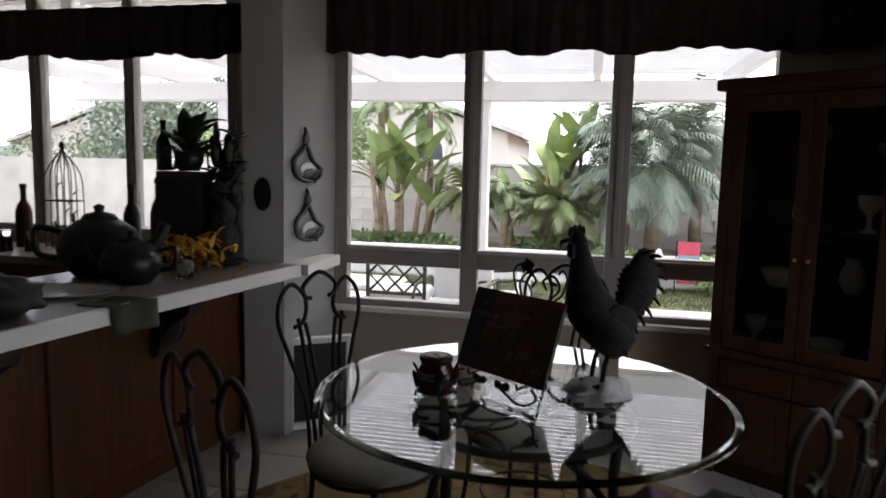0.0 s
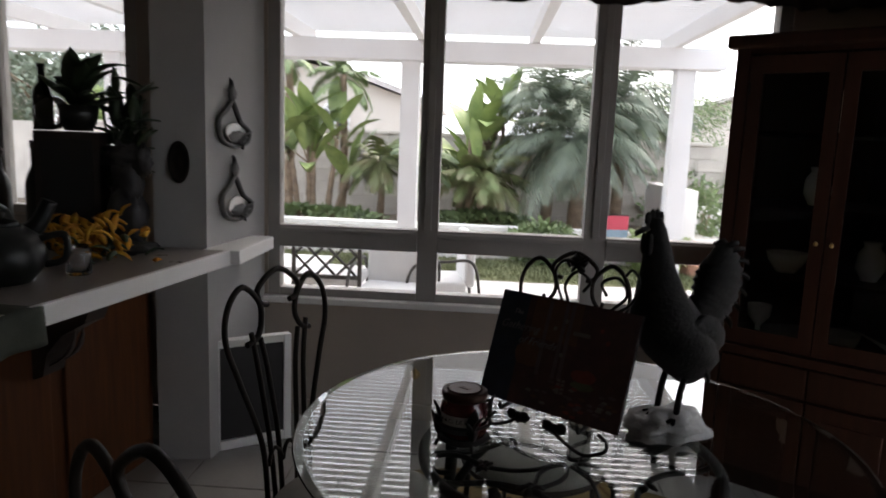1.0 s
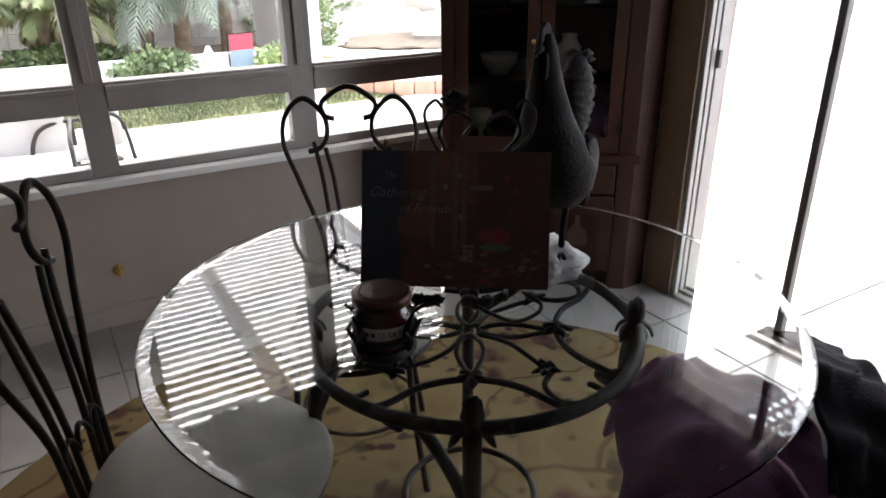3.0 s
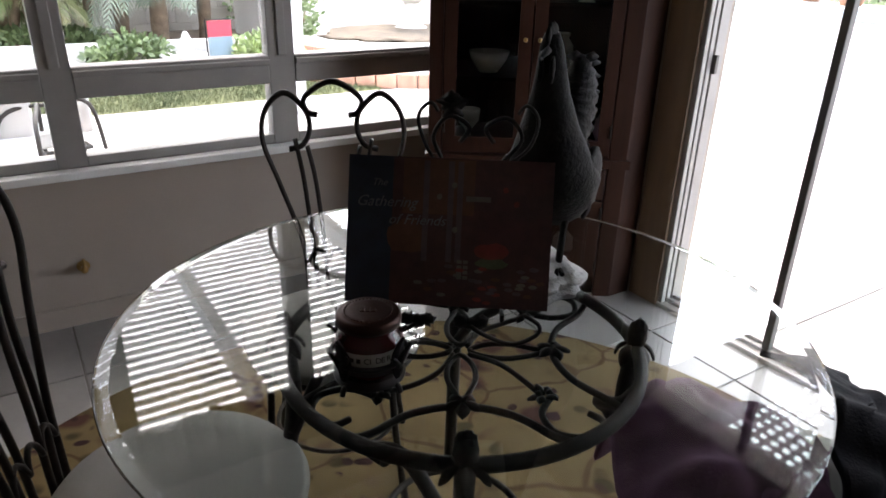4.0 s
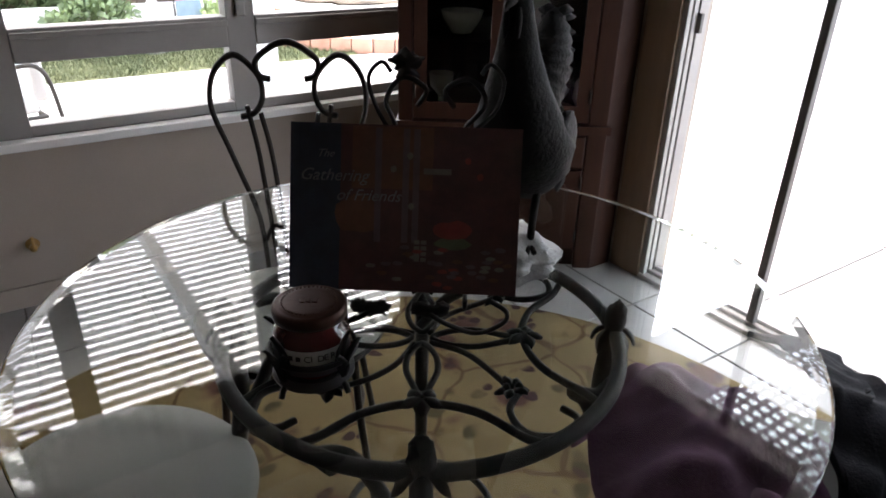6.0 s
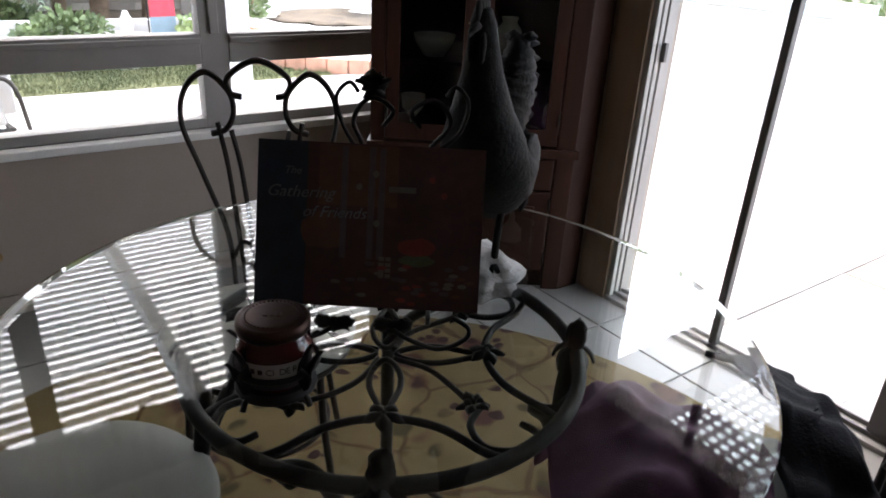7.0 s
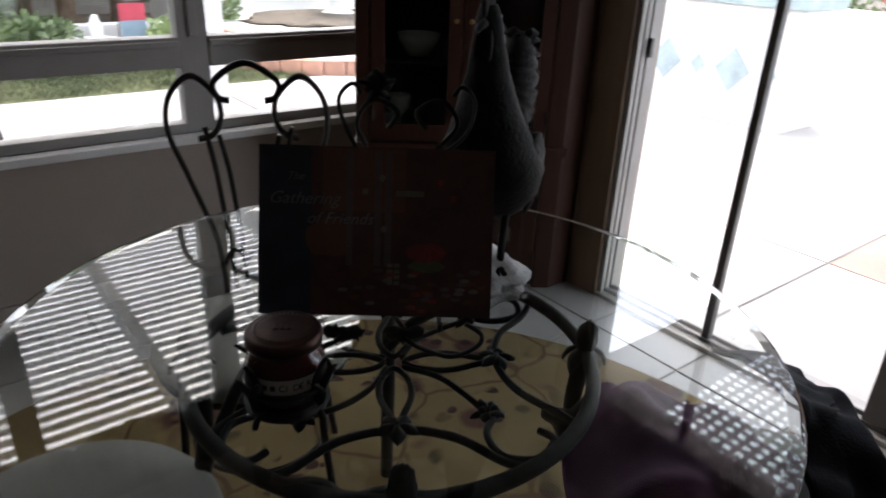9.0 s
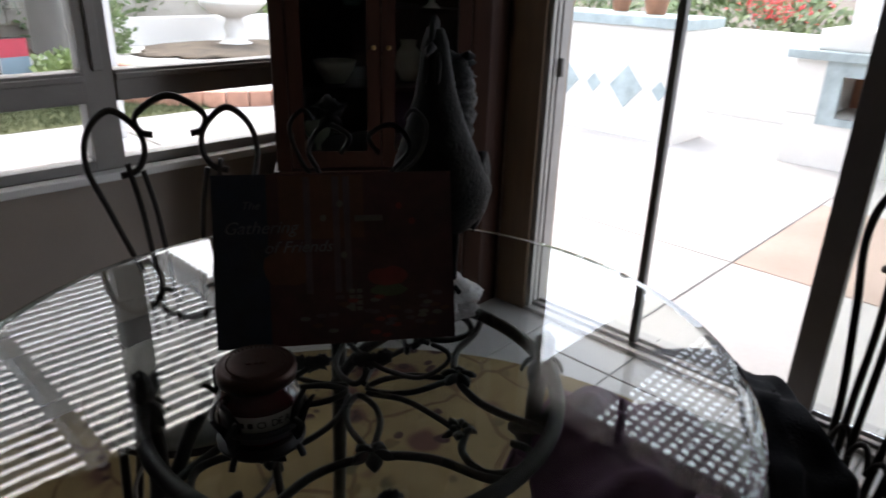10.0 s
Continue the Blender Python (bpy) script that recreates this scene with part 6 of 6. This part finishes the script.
shrub((2.9, 9.3, -0.05), (0.3, 0.3, 0.55), 900, "spiky green shrub beside the white wall", 9)
for i, (x, y, sx, sy, sz) in enumerate(((8.3, 3.6, 0.9, 1.4, 0.75), (8.4, 0.8, 0.9, 1.6, 0.70), (8.2, 6.2, 0.9, 1.4, 0.85), (6.2, 10.9, 1.8, 0.6, 0.8), (3.2, 11.0, 1.6, 0.6, 0.75))):
    shrub((x, y, -0.1), (sx, sy, sz), 2600, "dense green hedge shrub behind the white wall", 20 + i, ("leaf_green", "leaf_light")[i % 2], 0.10)
bm = bmesh.new()
for k in range(160):
    p = Vector((rnd.gauss(0, 0.13), rnd.gauss(0, 0.2), rnd.gauss(0, 0.1)))
    d = Vector((rnd.gauss(0, 1), rnd.gauss(0, 1), rnd.gauss(0, 1))).normalized()
    leaf(bm, p, p + d * 0.06, 0.04, 0.3, 0.002, 2)
single("red_blossom", bm, M["petal_red"], "cluster of red blossoms on the hedge", "flowers", kind="stuff", at=(7.55, 2.9, 1.12))

# hill, far trees and neighbours
def tree(at, h, r, leaves, label, seed, mat="leaf_green", size=0.085, weep=0.0):
    rr = random.Random(seed)
    t = thing("garden_tree", at, 0, label, "tree")
    bm = bmesh.new()
    trunk(bm, [(0, 0, -0.2), (0.1, 0, h * 0.35), (0.05, 0.1, h * 0.75)], 0.16, 0.06)
    for k in range(7):
        a, e = rr.uniform(0, 6.28), rr.uniform(0.3, 1.1)
        b0 = Vector((0.08, 0.03, h * rr.uniform(0.35, 0.7)))
        sweep(bm, [b0, b0 + Vector((math.cos(a) * math.cos(e), math.sin(a) * math.cos(e), math.sin(e))) * r * 0.8], [0.06, 0.015], 6)
    part("trunk", bm, M["bark"], t)
    bm = bmesh.new()
    clumps = [(Vector((rr.gauss(0, r * 0.45), rr.gauss(0, r * 0.45), h * 0.72 + rr.gauss(0, h * 0.13))), r * rr.uniform(0.25, 0.45)) for k in range(14)]
    for k in range(leaves):
        c, cr = clumps[k % 14]
        p = c + Vector((rr.gauss(0, 1), rr.gauss(0, 1), rr.gauss(0, 0.8))) * cr * 0.5
        if weep:
            p.z -= weep * rr.random() ** 1.5
        d = Vector((rr.gauss(0, 1), rr.gauss(0, 1), rr.gauss(-weep, 1))).normalized()
        sd = d.orthogonal().normalized() * size * 0.35
        q = p + d * size
        bm.faces.new([bm.verts.new(v) for v in (p, (p + q) / 2 + sd, q, (p + q) / 2 - sd)])
    part("crown", bm, M[mat], t)
    return t


tree((-12.2, 17.5, -0.1), 4.6, 1.9, 6000, "tall weeping garden tree beyond the wall", 1, "leaf_blue", 0.13, 1.8)
tree((-9.6, 18.5, -0.1), 4.2, 1.8, 6000, "weeping garden tree beyond the wall", 2, "leaf_blue", 0.13, 1.6)
tree((-17.5, 21.0, -0.1), 2.4, 2.4, 9000, "broad green tree beyond the wall", 3)
tree((-7.6, 15.0, -0.1), 2.5, 1.5, 9000, "green garden tree beyond the wall", 4, "leaf_light")
tree((-5.6, 13.2, -0.1), 2.6, 1.2, 7000, "green garden tree beyond the wall", 5)
tree((3.4, 15.5, -0.1), 2.7, 1.5, 7000, "green garden tree beyond the wall", 6)
tree((11.5, 6.5, -0.1), 3.6, 2.0, 3600, "green tree beyond the patio wall", 7, "leaf_light")
tree((12.0, 1.5, -0.1), 3.4, 2.0, 3600, "green tree beyond the patio wall", 8)
bm = bmesh.new()
G = []
for i in range(41):
    row = []
    for j in range(9):
        x, y = -75 + i * 3.2, 38 + j * 5
        z = max(-0.2, (4.8 * math.exp(-((x + 34) / 15) ** 2) + 1.6) * math.sin(math.pi * min(1, j / 8)) + 0.8 * noise.noise(Vector((x * 0.15, y * 0.15, 2))))
        row.append(bm.verts.new((x, y, z)))
    G.append(row)
for i in range(40):
    for j in range(8):
        f = bm.faces.new((G[i][j], G[i + 1][j], G[i + 1][j + 1], G[i][j + 1]))
        f.smooth = True
M["hill"] = material("hazy_hill_scrub", (0.16, 0.19, 0.15), 0.95, var=0.35, scale=0.25, fine=2.5, bump=0.5, bump_dist=0.4, spec=0.0)
structure("backdrop", bm, M["hill"], "hazy green hillside beyond the gardens", "hill")


def house(at, w, d, eave, ridge, turn, label, arches):
    hs = thing("neighbour_house", at, turn, label, "house")
    bm = bmesh.new()
    P = [(-w / 2, 0), (w / 2, 0), (w / 2, eave), (0, ridge), (-w / 2, eave)]
    A = [bm.verts.new((x, 0, z)) for x, z in P]
    B = [bm.verts.new((x, d, z)) for x, z in P]
    bm.faces.new(A)
    bm.faces.new(B[::-1])
    for i in (0, 1, 4):
        bm.faces.new((A[i], B[i], B[(i + 1) % 5], A[(i + 1) % 5]))
    part("wall", bm, M["house"], hs)
    for s in (-1, 1):
        bm = bmesh.new()
        q = [Vector((0, -0.4, ridge + 0.14)), Vector((s * (w / 2 + 0.5), -0.4, eave - 0.15)), Vector((s * (w / 2 + 0.5), d + 0.4, eave - 0.15)), Vector((0, d + 0.4, ridge + 0.14))]
        lo = [bm.verts.new(v) for v in q]
        hi = [bm.verts.new(v + Vector((0, 0, 0.16))) for v in q]
        bm.faces.new(lo)
        bm.faces.new(hi[::-1])
        for i in range(4):
            bm.faces.new((lo[i], hi[i], hi[(i + 1) % 4], lo[(i + 1) % 4]))
        part("roof", bm, M["roof"], hs)
    for x, z, r in arches:
        bm = bmesh.new()
        ring = [(r * math.cos(a), r * math.sin(a)) for a in np.linspace(0, math.pi, 15)] + [(-r, -r * 0.9), (r, -r * 0.9)]
        lo = [bm.verts.new((x + a, -0.02, z + b)) for a, b in ring]
        hi = [bm.verts.new((x + a, -0.06, z + b)) for a, b in ring]
        bm.faces.new(hi)
        for i in range(len(ring)):
            k = (i + 1) % len(ring)
            bm.faces.new((lo[i], lo[k], hi[k], hi[i]))
        win = part("window", bm, M["dark_pane"], hs, "dark arched window")
        bm = bmesh.new()
        sweep(bm, [(x + a, -0.07, z + b) for a, b in ring], 0.05, 6, closed=True)
        part("frame", bm, M["white_paint"], win)
        for a in (-0.5, 0, 0.5):
            bm = bmesh.new()
            sweep(bm, [(x + a * 0.2, -0.07, z - r * 0.9 if a == 0 else z), (x + a * r * 1.5, -0.07, z + r * (1 if a == 0 else 0.75))], 0.025, 6)
            part("glazing_bar", bm, M["white_paint"], win)
    return hs


M["dark_pane"] = material("dark_window_glass", (0.05, 0.055, 0.06), 0.1, var=0.1, bump=0.0)
house((-5.6, 20.5, -0.1), 6.4, 8, 2.75, 3.75, 0, "beige stucco house with arched windows and low gable", [(-0.55, 2.2, 0.42), (0.75, 2.2, 0.42)])
house((-19.5, 26.0, -0.1), 9.0, 8, 2.4, 4.4, 30, "low house with a grey tiled roof among trees", [])
house((14.0, 30.0, -0.1), 13.0, 8, 2.9, 4.9, -10, "low house with a grey tiled roof beyond the wall", [(-2.5, 1.9, 0.4)])

# ---------------------------------------------------------------- pieces of floors and walls
tile = mesh_of("tile", soft_box(-0.197, 0.197, -0.197, 0.197, -0.008, 0.0, 0.003, 1), M["tile"])
for i in range(-11, 5):
    for j in range(-8, 7):
        x, y = i * 0.4 + 0.02, j * 0.4 + 0.06
        if x > DX - 0.2 + 0.2 or y > WY - 0.15 or (x < -2.0 and y < -1.2):
            continue
        t = new("tile", tile)
        t.parent = floor
        t.location = (x, y, 0)
gw = structure("garden_wall", boxes([(-14, 12, 10.62, 10.78, -0.1, 1.53)]), M["block"], "tan block garden wall behind the lawn", "wall")
blk = mesh_of("block", soft_box(-0.197, 0.197, -0.01, 0.01, -0.097, 0.097, 0.006, 1), M["block"])
for j in range(7):
    for i in range(-17, 9):
        b = new("block", blk)
        b.parent = gw
        b.location = (i * 0.4 + (0.2 if j % 2 else 0), 10.61, 0.22 + j * 0.2)
cap = mesh_of("cap_block", soft_box(-0.198, 0.198, -0.12, 0.12, -0.03, 0.03, 0.008, 1), M["block"])
for i in range(-17, 9):
    b = new("cap_block", cap)
    b.parent = gw
    b.location = (i * 0.4, 10.70, 1.56)
# patio slab joints and a tinted border
slab = structure("paving", boxes([(1.80, 7.1, -5.9, 6.3, -0.052, -0.046)]), M["grout"], "dark joint bed under the patio slabs", "pavement")
M["slab"] = material("pale_patio_slab", (0.40, 0.38, 0.36), 0.75, var=0.1, scale=2.5, fine=45, bump=0.12, rand=0.05)
M["slab_pink"] = material("salmon_patio_slab", (0.36, 0.27, 0.22), 0.8, var=0.12, scale=2.5, fine=45, bump=0.12, rand=0.05)
for (xa, xb, ya, yb, mk) in ((1.82, 2.94, 1.24, 6.28, "slab"), (2.95, 4.9, 1.24, 6.28, "slab"), (4.91, 7.08, 1.24, 6.28, "slab"), (1.82, 2.94, 0.0, 1.23, "slab"), (2.95, 4.42, -0.4, 1.23, "slab_pink"), (4.43, 7.08, -0.4, 1.23, "slab"), (1.82, 2.94, -2.2, -0.01, "slab"), (2.95, 7.08, -2.2, -0.41, "slab"), (1.82, 7.08, -5.8, -2.21, "slab")):
    part("slab", soft_box(xa, xb, ya, yb, -0.046, -0.038, 0.003, 1), M[mk], slab)
# grass blades on the lawn
bm = bmesh.new()
for k in range(16000):
    x, y = rnd.uniform(-3.2, 2.9), rnd.uniform(6.73, 8.1)
    h = rnd.uniform(0.025, 0.06)
    a = rnd.uniform(0, 6.28)
    w = 0.006
    bm.faces.new([bm.verts.new(v) for v in ((x - w * math.cos(a), y - w * math.sin(a), -0.046), (x + w * math.cos(a), y + w * math.sin(a), -0.046), (x + rnd.gauss(0, 0.02), y + rnd.gauss(0, 0.02), -0.045 + h))])
M["blade"] = material("grass_blade", (0.10, 0.135, 0.05), 0.8, var=0.45, scale=2.2, tint=(0.19, 0.20, 0.10))
single("grass_blades", bm, M["blade"], "short green grass blades on the lawn", "grass", kind="stuff")
